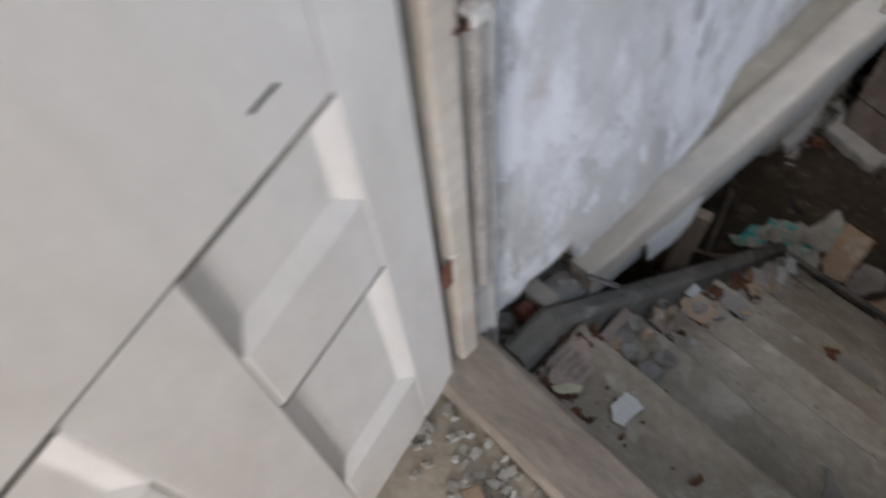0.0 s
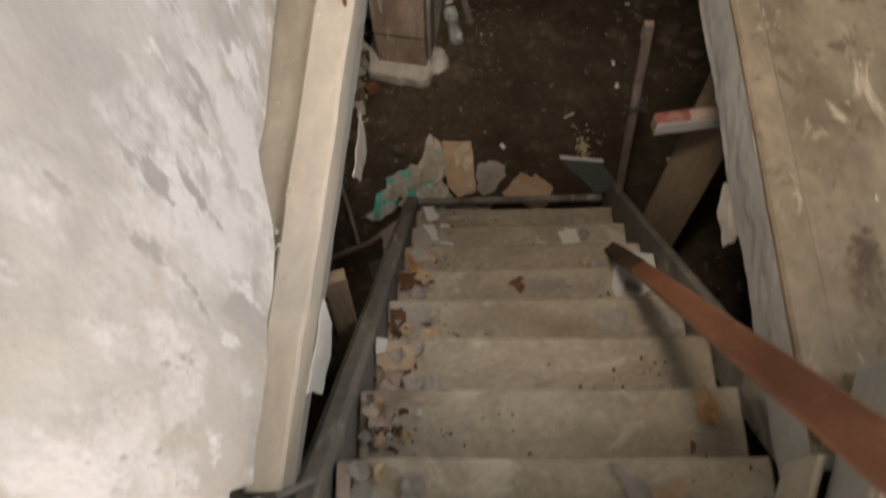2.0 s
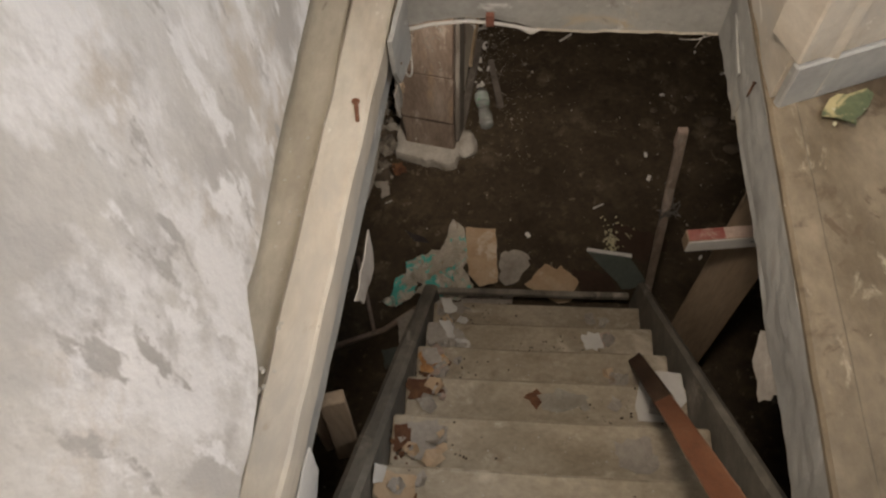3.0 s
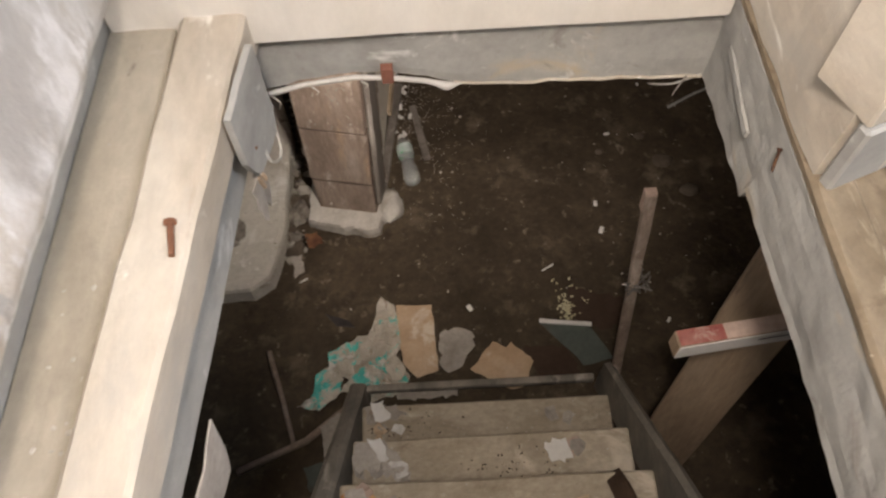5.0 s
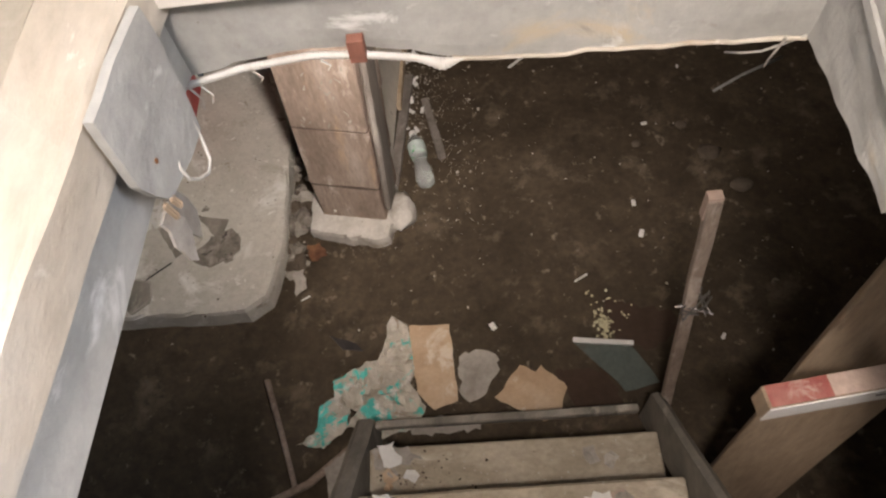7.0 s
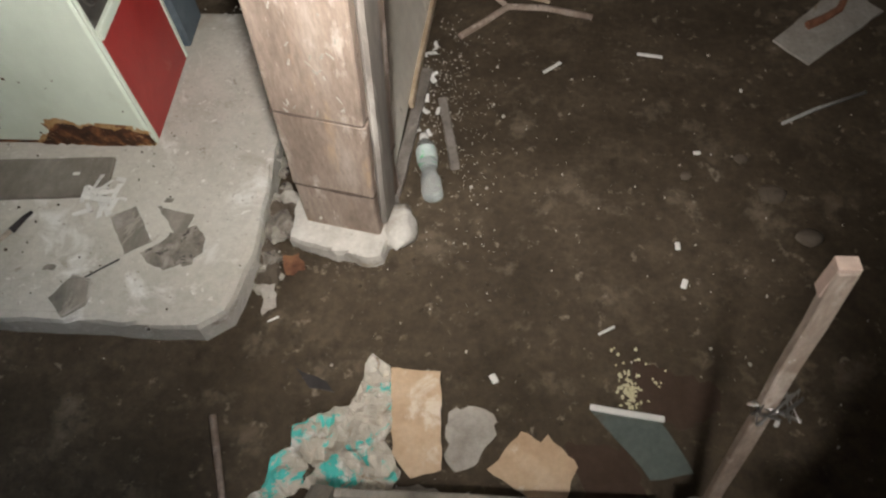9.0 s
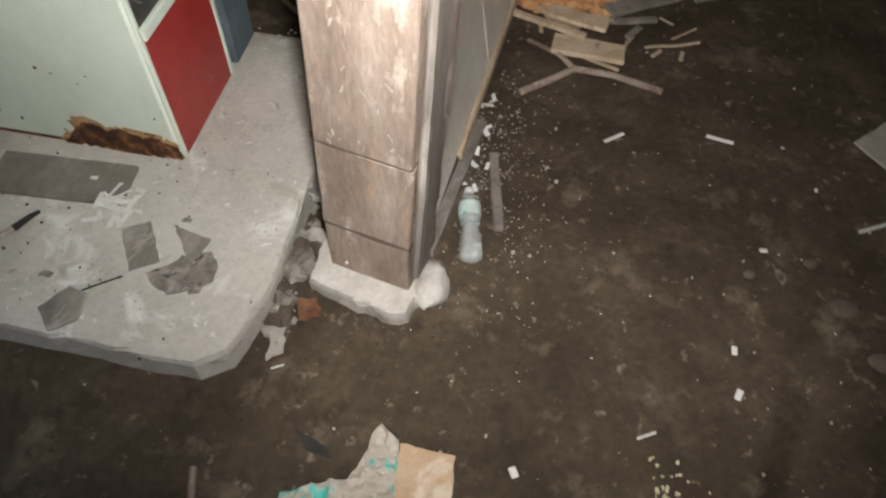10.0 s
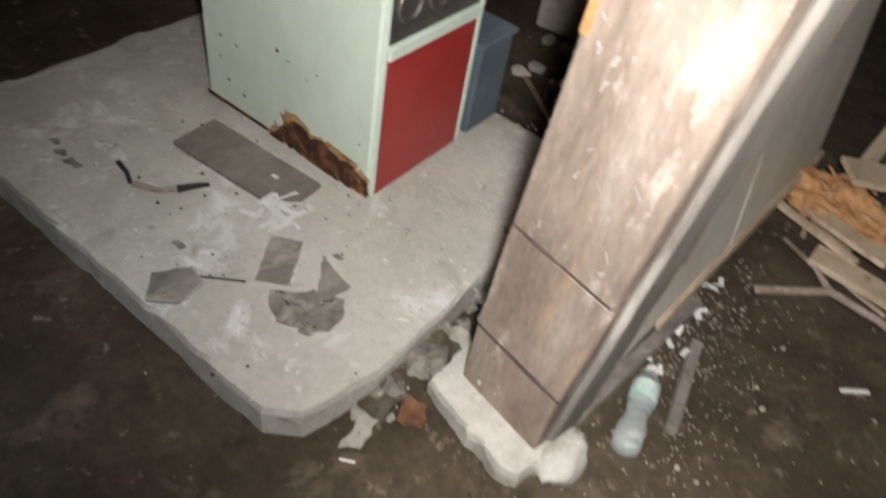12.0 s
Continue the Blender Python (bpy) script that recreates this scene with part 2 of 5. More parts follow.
M_ORANGE = mat("orange_fibre", [(0.36, 0.165, 0.065), (0.54, 0.29, 0.125), (0.64, 0.43, 0.24)], 26.0, 0.85, 0.7, spots=[((0.25, 0.10, 0.04), 15.0, 0.60, 0.70)])
M_BRICK = mat("brick_rubble", [(0.24, 0.10, 0.07), (0.34, 0.16, 0.11)], 12.0, 0.9, 0.6)
M_RUBBLE = mat("plaster_rubble", [(0.30, 0.27, 0.22), (0.46, 0.43, 0.37), (0.56, 0.53, 0.47)], 10.0, 0.9, 0.6, vary=0.3)
M_TEAL = mat("dull_teal_sheet", [(0.072, 0.090, 0.080), (0.105, 0.125, 0.112)], 8.0, 0.6, 0.2, spots=[((0.07, 0.055, 0.04), 9.0, 0.56, 0.68), ((0.22, 0.24, 0.22), 20.0, 0.66, 0.72)])
M_MAROON = mat("rust_red_dust", [(0.050, 0.031, 0.021), (0.072, 0.045, 0.031)], 9.0, 0.9, 0.5)
M_DARKWALL = mat("dark_cellar_wall", [(0.05, 0.045, 0.04), (0.09, 0.08, 0.07), (0.13, 0.115, 0.10)], 3.0, 0.95, 0.7, fine=25)
M_CHIP = mat("pale_chips", [(0.42, 0.39, 0.33), (0.66, 0.64, 0.58)], 40.0, 0.9, 0.2)
M_SHEET = mat("grimy_pale_sheet", [(0.62, 0.57, 0.48), (0.74, 0.69, 0.60), (0.80, 0.76, 0.68)], 4.0, 0.42, 0.25, (1, 0.6, 0.5), 30, 0.18, spots=[((0.30, 0.25, 0.20), 6.0, 0.64, 0.72, (1, 1, 0.3)), ((0.78, 0.75, 0.68), 7.0, 0.60, 0.72)], spec=0.5)
M_WRAP = mat("dull_green_wrapper", [(0.07, 0.10, 0.055), (0.14, 0.16, 0.085)], 18.0, 0.5, 0.3, spots=[((0.40, 0.34, 0.18), 14.0, 0.50, 0.58), ((0.50, 0.47, 0.40), 22.0, 0.62, 0.66)])
M_LUMP = mat("trodden_lump", [(0.075, 0.058, 0.042), (0.115, 0.092, 0.068), (0.17, 0.14, 0.108)], 12.0, 0.9, 0.5)
M_MORTAR = mat("speckled_mortar", [(0.13, 0.11, 0.095), (0.24, 0.215, 0.18), (0.40, 0.37, 0.32)], 18.0, 0.9, 0.7, spots=[((0.06, 0.05, 0.045), 24.0, 0.56, 0.62)])
M_PILE = mat("splintered_wood", [(0.46, 0.34, 0.22), (0.60, 0.47, 0.33), (0.70, 0.57, 0.42)], 6.0, 0.75, 0.4, (1.5, 1.5, 0.4), 55, 0.3, vary=0.35, spots=[((0.26, 0.18, 0.12), 9.0, 0.60, 0.70)])
M_THRESH = mat("worn_brown_timber", [(0.24, 0.195, 0.15), (0.34, 0.285, 0.225), (0.44, 0.38, 0.31)], 6.0, 0.8, 0.4, (0.4, 1.2, 1.2), 50, 0.35, spots=[((0.52, 0.46, 0.38), 9.0, 0.62, 0.72)])
M_BLACK = mat("black_plastic", [(0.02, 0.018, 0.018), (0.04, 0.035, 0.035)], 12.0, 0.5, 0.2)
M_HOSE = mat("white_ribbed_plastic", [(0.50, 0.48, 0.44), (0.66, 0.645, 0.61)], 14.0, 0.45, 0.1, fine_amt=0.1, spots=[((0.44, 0.39, 0.32), 16.0, 0.60, 0.70)])
M_WIRE = mat("white_cable", [(0.55, 0.53, 0.48), (0.68, 0.66, 0.60)], 20.0, 0.6, 0.1)


def glassy(name, colour, rough, alpha_mix):
    m = bpy.data.materials.new(name)
    m.use_nodes = True
    b = m.node_tree.nodes["Principled BSDF"]
    b.inputs["Base Color"].default_value = (*colour, 1)
    b.inputs["Roughness"].default_value, b.inputs["Transmission Weight"].default_value, b.inputs["IOR"].default_value = rough, alpha_mix, 1.35
    return m


M_BOTTLE = glassy("cloudy_clear_plastic", (0.90, 0.94, 0.93), 0.16, 0.80)
M_PANE = glassy("window_glass", (1, 1, 1), 0.0, 1.0)
M_LABEL = mat("green_white_label", [(0.50, 0.62, 0.58), (0.66, 0.74, 0.70)], 20.0, 0.6, 0.1, spots=[((0.10, 0.48, 0.20), 18.0, 0.55, 0.60)])


# ---- mesh helpers ----
def thing(name, label, category, at=(0, 0, 0), group="", kind=""):
    e = new(name)
    e.empty_display_size = 0.05
    e.location = at
    return tagged(e, label, category, group, kind)


def part(name, bm, material, parent=None, label="", smooth=False):
    me = bpy.data.meshes.new(name)
    bmesh.ops.recalc_face_normals(bm, faces=bm.faces)
    bm.to_mesh(me)
    bm.free()
    me.materials.append(material)
    if smooth:
        me.polygons.foreach_set("use_smooth", [True] * len(me.polygons))
    ob = new(name, me)
    if parent is not None:
        ob.parent = parent
        base = Matrix.Translation(parent.location)
        up = parent.parent
        while up is not None:
            base = Matrix.Translation(up.location) @ base if parent.type == "EMPTY" else base
            up = up.parent
        ob.matrix_parent_inverse = base.inverted() if parent.type == "EMPTY" else Matrix.Identity(4)
    if label:
        ob["label"] = label
    return ob


def single(name, bm, material, label, category, group="", kind="", smooth=False):
    return tagged(part(name, bm, material, None, "", smooth), label, category, group, kind)


def rough_up(bm, amp, scale=8.0, seed=0.0):
    for v in bm.verts:
        v.co += noise.noise_vector(v.co * scale + Vector((seed, seed * 1.7, 3.1))) * amp
    return bm


def add_box(bm, x0, x1, y0, y1, z0, z1, m=Matrix.Identity(4), bevel=0.004, cuts=0, jig=0.0, seed=0.0):
    t = bmesh.new()
    bmesh.ops.create_cube(t, size=1.0)
    for v in t.verts:
        v.co = Vector(((x0 + x1) / 2 + v.co.x * (x1 - x0), (y0 + y1) / 2 + v.co.y * (y1 - y0), (z0 + z1) / 2 + v.co.z * (z1 - z0)))
    if bevel:
        bmesh.ops.bevel(t, geom=t.edges[:], offset=bevel, segments=1, affect="EDGES", profile=0.5)
    if cuts:
        long_edges = [e for e in t.edges if e.calc_length() > 0.5 * max(x1 - x0, y1 - y0, z1 - z0)]
        bmesh.ops.subdivide_edges(t, edges=long_edges, cuts=cuts, use_grid_fill=True)
    if jig:
        rough_up(t, jig, 9.0, seed)
    bmesh.ops.transform(t, matrix=m, verts=t.verts)
    me = bpy.data.meshes.new("tmp")
    t.to_mesh(me)
    t.free()
    bm.from_mesh(me)
    bpy.data.meshes.remove(me)
    return bm


def box(x0, x1, y0, y1, z0, z1, **k):
    return add_box(bmesh.new(), x0, x1, y0, y1, z0, z1, **k)


def along(p, q, up=(0, 0, 1)):
    """The pose at p whose Y axis points to q and whose Z axis lies towards up."""
    y = (Vector(q) - Vector(p)).normalized()
    x = y.cross(Vector(up)).normalized()
    z = x.cross(y)
    m = Matrix((x, y, z)).transposed().to_4x4()
    m.translation = Vector(p)
    return m


def plank(p, q, width, thick, up=(0, 0, 1), bevel=0.003, cuts=6, jig=0.003, seed=0.0):
    length = (Vector(q) - Vector(p)).length
    return box(-width / 2, width / 2, 0, length, -thick, 0, m=along(p, q, up), bevel=bevel, cuts=cuts, jig=jig, seed=seed)


def prism(outline, z0, z1, bevel=0.0, jig=0.0, seed=0.0, fine=0):
    """An upright prism over an outline, its upper rim rounded."""
    bm = bmesh.new()
    low = [bm.verts.new((x, y, z0)) for x, y in outline]
    face = bm.faces.new(low)
    up = bmesh.ops.extrude_face_region(bm, geom=[face])
    tops = [g for g in up["geom"] if isinstance(g, bmesh.types.BMVert)]
    for v in tops:
        v.co.z = z1
    if bevel:
        rim = [e for e in bm.edges if all(v in tops for v in e.verts)]
        bmesh.ops.bevel(bm, geom=rim, offset=bevel, segments=2, affect="EDGES", profile=0.6)
    if jig:
        rough_up(bm, jig, 12.0, seed)
    return bm


def ragged(points, step, amp, seed):
    """A closed outline cut into short steps, with a torn edge."""
    r = random.Random(seed)
    out = []
    for (ax, ay), (bx, by) in zip(points, points[1:] + points[:1]):
        n = max(1, int(math.hypot(bx - ax, by - ay) / step))
        for i in range(n):
            f = i / n
            k = 0 if i == 0 else 1
            out.append((ax + (bx - ax) * f + k * r.uniform(-amp, amp), ay + (by - ay) * f + k * r.uniform(-amp, amp)))
    return out


def sheet(outline, thick, wave, seed, cells=0.03, m=Matrix.Identity(4)):
    """A thin, creased, torn sheet lying in its own XY plane."""
    xs, ys = [p[0] for p in outline], [p[1] for p in outline]
    bm = bmesh.new()
    f = bm.faces.new([bm.verts.new((x, y, 0)) for x, y in outline])
    bmesh.ops.triangulate(bm, faces=[f])
    for axis, lo, hi in ((0, min(xs), max(xs)), (1, min(ys), max(ys))):
        k = lo + cells
        while k < hi:
            co, no = [0, 0, 0], [0, 0, 0]
            co[axis], no[axis] = k, 1
            bmesh.ops.bisect_plane(bm, geom=bm.verts[:] + bm.edges[:] + bm.faces[:], plane_co=co, plane_no=no)
            k += cells
    for v in bm.verts:
        a = noise.noise(Vector((v.co.x * 9 + seed, v.co.y * 9, seed * 0.7)))
        b = noise.noise(Vector((v.co.x * 25 - seed, v.co.y * 25, 5.0)))
        v.co.z += wave * (0.5 + 0.5 * a + 0.25 * b)
    top = bm.faces[:]
    ret = bmesh.ops.extrude_face_region(bm, geom=top)
    for g in ret["geom"]:
        if isinstance(g, bmesh.types.BMVert):
            g.co.z += thick
    bmesh.ops.transform(bm, matrix=m, verts=bm.verts)
    return bm


def tube(points, radius, sides=8, taper=1.0):
    """A round bar along a line of points."""
    bm = bmesh.new()
    pts = [Vector(p) for p in points]
    rings = []
    for i, p in enumerate(pts):
        d = (pts[min(i + 1, len(pts) - 1)] - pts[max(i - 1, 0)]).normalized()
        a = d.orthogonal().normalized() if i == 0 else (last - d * last.dot(d)).normalized()
        last = a
        b = d.cross(a)
        r = radius * (1 + (taper - 1) * i / max(1, len(pts) - 1))
        rings.append([bm.verts.new(p + (a * math.cos(2 * math.pi * k / sides) + b * math.sin(2 * math.pi * k / sides)) * r) for k in range(sides)])
    for r0, r1 in zip(rings, rings[1:]):
        for k in range(sides):
            bm.faces.new((r0[k], r0[(k + 1) % sides], r1[(k + 1) % sides], r1[k]))
    bm.faces.new(rings[0][::-1])
    bm.faces.new(rings[-1])
    return bm


def lathe(profile, m, sides=20):
    """A turned body: (radius, distance along Z) pairs."""
    bm = bmesh.new()
    rings = [[bm.verts.new((r * math.cos(2 * math.pi * k / sides), r * math.sin(2 * math.pi * k / sides), z)) for k in range(sides)] for r, z in profile]
    for r0, r1 in zip(rings, rings[1:]):
        for k in range(sides):
            bm.faces.new((r0[k], r0[(k + 1) % sides], r1[(k + 1) % sides], r1[k]))
    bm.faces.new(rings[0][::-1])
    bm.faces.new(rings[-1])
    bmesh.ops.transform(bm, matrix=m, verts=bm.verts)
    return bm


def lump(at, size, seed, sub=2, amp=0.25):
    bm = bmesh.new()
    bmesh.ops.create_icosphere(bm, subdivisions=sub, radius=1.0)
    for v in bm.verts:
        v.co *= 1 + amp * noise.noise(v.co * 1.7 + Vector((seed, seed, seed))) + amp * 0.5 * noise.noise(v.co * 4 + Vector((seed, 0, 0)))
        v.co = Vector((v.co.x * size[0], v.co.y * size[1], v.co.z * size[2])) + Vector(at)
    return bm


def surface(f, nu, nv, thick=None):
    """A grid of points f(u, v), u and v from 0 to 1."""
    bm = bmesh.new()
    g = [[bm.verts.new(f(i / nu, j / nv)) for j in range(nv + 1)] for i in range(nu + 1)]
    for i in range(nu):
        for j in range(nv):
            bm.faces.new((g[i][j], g[i + 1][j], g[i + 1][j + 1], g[i][j + 1]))
    return bm


# ---- the setting ----
ST = "structure"
Z1 = 1.92          # floor round the hatch
Z2 = 2.05          # floor of the room behind the door


def ground_point(u, v):
    x, y = -5.0 + 10.0 * u, -2.2 + 9.6 * v
    h = 0.010 * noise.noise(Vector((x * 1.3, y * 1.3, 0))) + 0.006 * noise.noise(Vector((x * 5, y * 5, 2)))
    return (x, y, h - 0.006)


single("ground", surface(ground_point, 150, 150), M_DIRT, "dark packed earth floor strewn with crumbs of plaster", "ground", kind=ST, smooth=True)
single("wall_cellar_north", box(-5.0, 5.0, 6.6, 6.8, -0.05, 1.75, bevel=0), M_DARKWALL, "dark rough cellar wall", "wall", kind=ST)
single("wall_cellar_south", box(-5.0, 5.0, -2.2, -2.0, -0.05, 1.69, bevel=0), M_DARKWALL, "dark rough cellar wall", "wall", kind=ST)
single("wall_cellar_west", box(-4.2, -4.0, -2.0, 6.6, -0.05, 1.75, bevel=0), M_DARKWALL, "dark rough cellar wall", "wall", kind=ST)
single("wall_cellar_east", box(3.6, 3.8, -2.0, 6.6, -0.05, 1.75, bevel=0), M_DARKWALL, "dark rough cellar wall", "wall", kind=ST)

# floor between the storeys, with the hatch left open
deck = box(-5.0, -0.16, -2.2, 6.8, 1.75, 1.905, bevel=0)
add_box(deck, -0.16, 3.8, 1.60, 6.8, 1.75, 1.905, bevel=0)
add_box(deck, 0.885, 3.8, -0.02, 1.60, 1.75, 1.905, bevel=0)
add_box(deck, -0.16, 3.8, -2.2, -0.30, 1.70, 1.905, bevel=0)
single("floor_deck", deck, M_DARKWOOD, "dark timber floor between the storeys", "floor", kind=ST)

# upstairs: room behind the door, and the stairwell
single("floor_room", box(-0.45, 3.0, -3.2, -0.30, 1.91, Z2, bevel=0), M_TREAD, "dusty floor of the room behind the door", "floor", kind=ST)
single("ceiling", add_box(box(-0.6, 3.2, -3.4, -0.16, 4.40, 4.55, bevel=0), -0.6, 2.1, -0.16, 1.75, 4.40, 4.55, bevel=0), M_PLASTER, "old limewashed ceiling", "ceiling", kind=ST)
room_w = box(-0.60, -0.45, -3.4, -0.25, 1.9, 4.4, bevel=0)
single("wall_room_west", room_w, M_PLASTER, "limewashed room wall", "wall", kind=ST)
single("wall_room_east", box(3.0, 3.2, -3.4, -0.16, 1.905, 4.4, bevel=0), M_PLASTER, "limewashed room wall", "wall", kind=ST)
south = box(-0.6, 1.70, -3.4, -3.2, 1.9, 4.4, bevel=0)
add_box(south, 2.80, 3.2, -3.4, -3.2, 1.9, 4.4, bevel=0)
add_box(south, 1.70, 2.80, -3.4, -3.2, 1.9, 2.55, bevel=0)
add_box(south, 1.70, 2.80, -3.4, -3.2, 3.95, 4.4, bevel=0)
single("wall_room_south", south, M_PLASTER, "limewashed wall round the room window", "wall", kind=ST)
part_wall = box(0.62, 3.0, -0.30, -0.16, 1.91, 4.4, bevel=0)
add_box(part_wall, -0.6, -0.10, -0.30, -0.16, 1.91, 4.4, bevel=0)
add_box(part_wall, -0.10, 0.62, -0.30, -0.16, 4.05, 4.4, bevel=0)
single("wall_door", part_wall, M_PLASTER, "wall with the doorway to the stairs", "wall", kind=ST)
single("wall_stair_north", box(-0.6, 2.10, 1.60, 1.75, 1.905, 4.4, bevel=0), M_PLASTER, "limewashed wall past the hatch", "wall", kind=ST)
east = box(1.95, 2.10, -0.16, 0.05, 1.905, 4.4, bevel=0)
add_box(east, 1.95, 2.10, 0.80, 1.60, 1.905, 4.4, bevel=0)
add_box(east, 1.95, 2.10, 0.05, 0.80, 1.905, 3.20, bevel=0)
add_box(east, 1.95, 2.10, 0.05, 0.80, 4.30, 4.4, bevel=0)
single("wall_stair_east", east, M_PLASTER, "limewashed wall with a small window", "wall", kind=ST)


def window(name, m, w, h):
    e = thing(name, "old wooden window with bare panes", "window", kind=ST)
    e.location = m.translation
    for nm, b in (("window_frame", (-w / 2, w / 2, h / 2 - 0.05, h / 2)), ("window_frame", (-w / 2, w / 2, -h / 2, -h / 2 + 0.05)),
                  ("window_frame", (-w / 2, -w / 2 + 0.05, -h / 2 + 0.05, h / 2 - 0.05)), ("window_frame", (w / 2 - 0.05, w / 2, -h / 2 + 0.05, h / 2 - 0.05)),
                  ("mullion", (-0.02, 0.02, -h / 2 + 0.05, h / 2 - 0.05))):
        part(nm, box(b[0], b[1], -0.03, 0.03, b[2], b[3], m=m), M_WHITE, e)
    for sx in (-1, 1):
        pane = part("pane", box(min(sx * 0.02, sx * (w / 2 - 0.05)), max(sx * 0.02, sx * (w / 2 - 0.05)), -0.003, 0.003, -h / 2 + 0.05, h / 2 - 0.05, m=m, bevel=0), M_PANE, e)
        pane.visible_shadow = False
    return e


window("window_1", pose(2.25, -3.3, 3.25), 1.1, 1.4)
window("window_2", pose(2.03, 0.425, 3.75, 0, 0, 90), 0.75, 1.1)


# left wall: masonry behind, and a thick coat of plaster in front that ends raggedly above the floor edge
def plaster_foot(y):
    foot = 2.005 + 0.012 * noise.noise(Vector((y * 9, 0, 1)))
    if y < 0.62:
        f = min(1.0, (0.62 - y) / 0.10)
        foot = foot * (1 - f) + f * (1.925 + 0.014 * noise.noise(Vector((y * 16, 3, 1))))
    if y < 0.09:
        foot = 2.0 + 0.02 * noise.noise(Vector((y * 20, 5, 1)))
    return foot


def plaster_point(u, v):
    y = -0.16 + 1.76 * u
    z0 = plaster_foot(y)
    z = z0 + (4.4 - z0) * v ** 1.8
    x = -0.100 + 0.009 * noise.noise(Vector((y * 2.5, z * 2.5, 0))) + 0.003 * noise.noise(Vector((y * 14, z * 9, 4)))
    if z - z0 < 0.03:
        x -= 0.012 * (1 - (z - z0) / 0.03)
    if y < 0.62 and z < 2.2:
        x += 0.022 * min(1, (0.62 - y) / 0.15) * (1 - (z - 1.9) / 0.3)
    return (x, y, z)


coat = surface(plaster_point, 110, 70)
rim = bmesh.ops.extrude_edge_only(coat, edges=[e for e in coat.edges if e.is_boundary and abs(e.verts[0].co.z - plaster_foot(e.verts[0].co.y)) < 1e-4 and abs(e.verts[1].co.z - plaster_foot(e.verts[1].co.y)) < 1e-4])
for g in rim["geom"]:
    if isinstance(g, bmesh.types.BMVert):
        g.co.x = -0.165
single("wall_west", coat, M_PLASTER, "blotchy white limewashed plaster, flaking above the floor edge", "wall", kind=ST, smooth=True)
single("wall_west_core", box(-0.60, -0.165, -0.16, 1.60, 1.905, 4.4, bevel=0), M_GREY, "bare grey masonry behind the plaster", "wall", kind=ST)
single("ledge", box(-0.165, -0.06, 0.10, 1.60, 1.86, 1.912, jig=0.002, cuts=6), M_LEDGE, "drab dusty ledge along the wall foot", "ledge", kind=ST)


# ---- hatch framing ----
def skewed(y0, y1, xl0, xl1, xr0, xr1, z0, z1, jig, seed, n=22):
    """A beam that runs along Y and narrows, with worn arrises."""
    bm = bmesh.new()
    rings = []
    for i in range(n + 1):
        f = i / n
        y = y0 + (y1 - y0) * f
        xl, xr = xl0 + (xl1 - xl0) * f, xr0 + (xr1 - xr0) * f
        c = 0.006
        ring = [(xl, z0), (xr - c, z0), (xr, z0 + c), (xr, z1 - c), (xr - c, z1), (xl + c, z1), (xl, z1 - c)]
        rings.append([bm.verts.new(Vector((x, y, z)) + noise.noise_vector(Vector((x * 20 + seed, y * 13, z * 20))) * jig) for x, z in ring])
    for a, b in zip(rings, rings[1:]):
        for k in range(len(a)):
            bm.faces.new((a[k], a[(k + 1) % len(a)], b[(k + 1) % len(b)], b[k]))
    bm.faces.new(rings[0])
    bm.faces.new(rings[-1][::-1])
    return bm


trimmer = thing("trimmer_beam", "beige painted floor beam along the hatch, chipped, with a rusty nail", "beam", (-0.04, 0.75, 1.74), kind=ST)
trim_cap = part("cap", skewed(0.085, 1.457, -0.105, -0.045, -0.043, 0.050, 1.852, 1.932, 0.004, 1.0), M_BEIGE, trimmer, smooth=False)
part("lining", skewed(0.10, 1.455, -0.105, -0.045, -0.058, 0.036, 1.755, 1.850, 0.004, 7.0), M_GREY, trimmer, "grey painted side of the beam")
part("nail", lathe([(0.0085, 0), (0.0085, 0.003), (0.005, 0.004), (0.004, 0.05)], along((-0.004, 1.075, 1.9375), (0.010, 1.005, 1.9375)) @ pose(0, 0, 0, -90), 8), M_NAIL, trim_cap, "rusty bent nail")

header = thing("header_beam", "grey painted beam across the far end of the hatch, stained", "beam", (0.42, 1.50, 1.72), kind=ST)


HEAD_X = [0.0, 0.05, 0.10, 0.19, 0.25, 0.31, 0.34, 0.37, 0.42, 0.55, 0.68, 0.79, 0.90]
HEAD_Z = [1.744, 1.757, 1.771, 1.782, 1.776, 1.764, 1.750, 1.744, 1.738, 1.736, 1.731, 1.725, 1.720]


def header_foot(x):
    """Height of the torn lower edge of the header beam."""
    return float(np.interp(x, HEAD_X, HEAD_Z)) + 0.0035 * noise.noise(Vector((x * 22, 0, 0))) + 0.002 * noise.noise(Vector((x * 60, 4, 0)))


def header_face(u, v):
    x = 0.0 + 0.88 * u
    zlow = header_foot(x)
    return (x, 1.458 - 0.004 * noise.noise(Vector((x * 6, v * 3, 2))), zlow + (1.905 - zlow) * v)


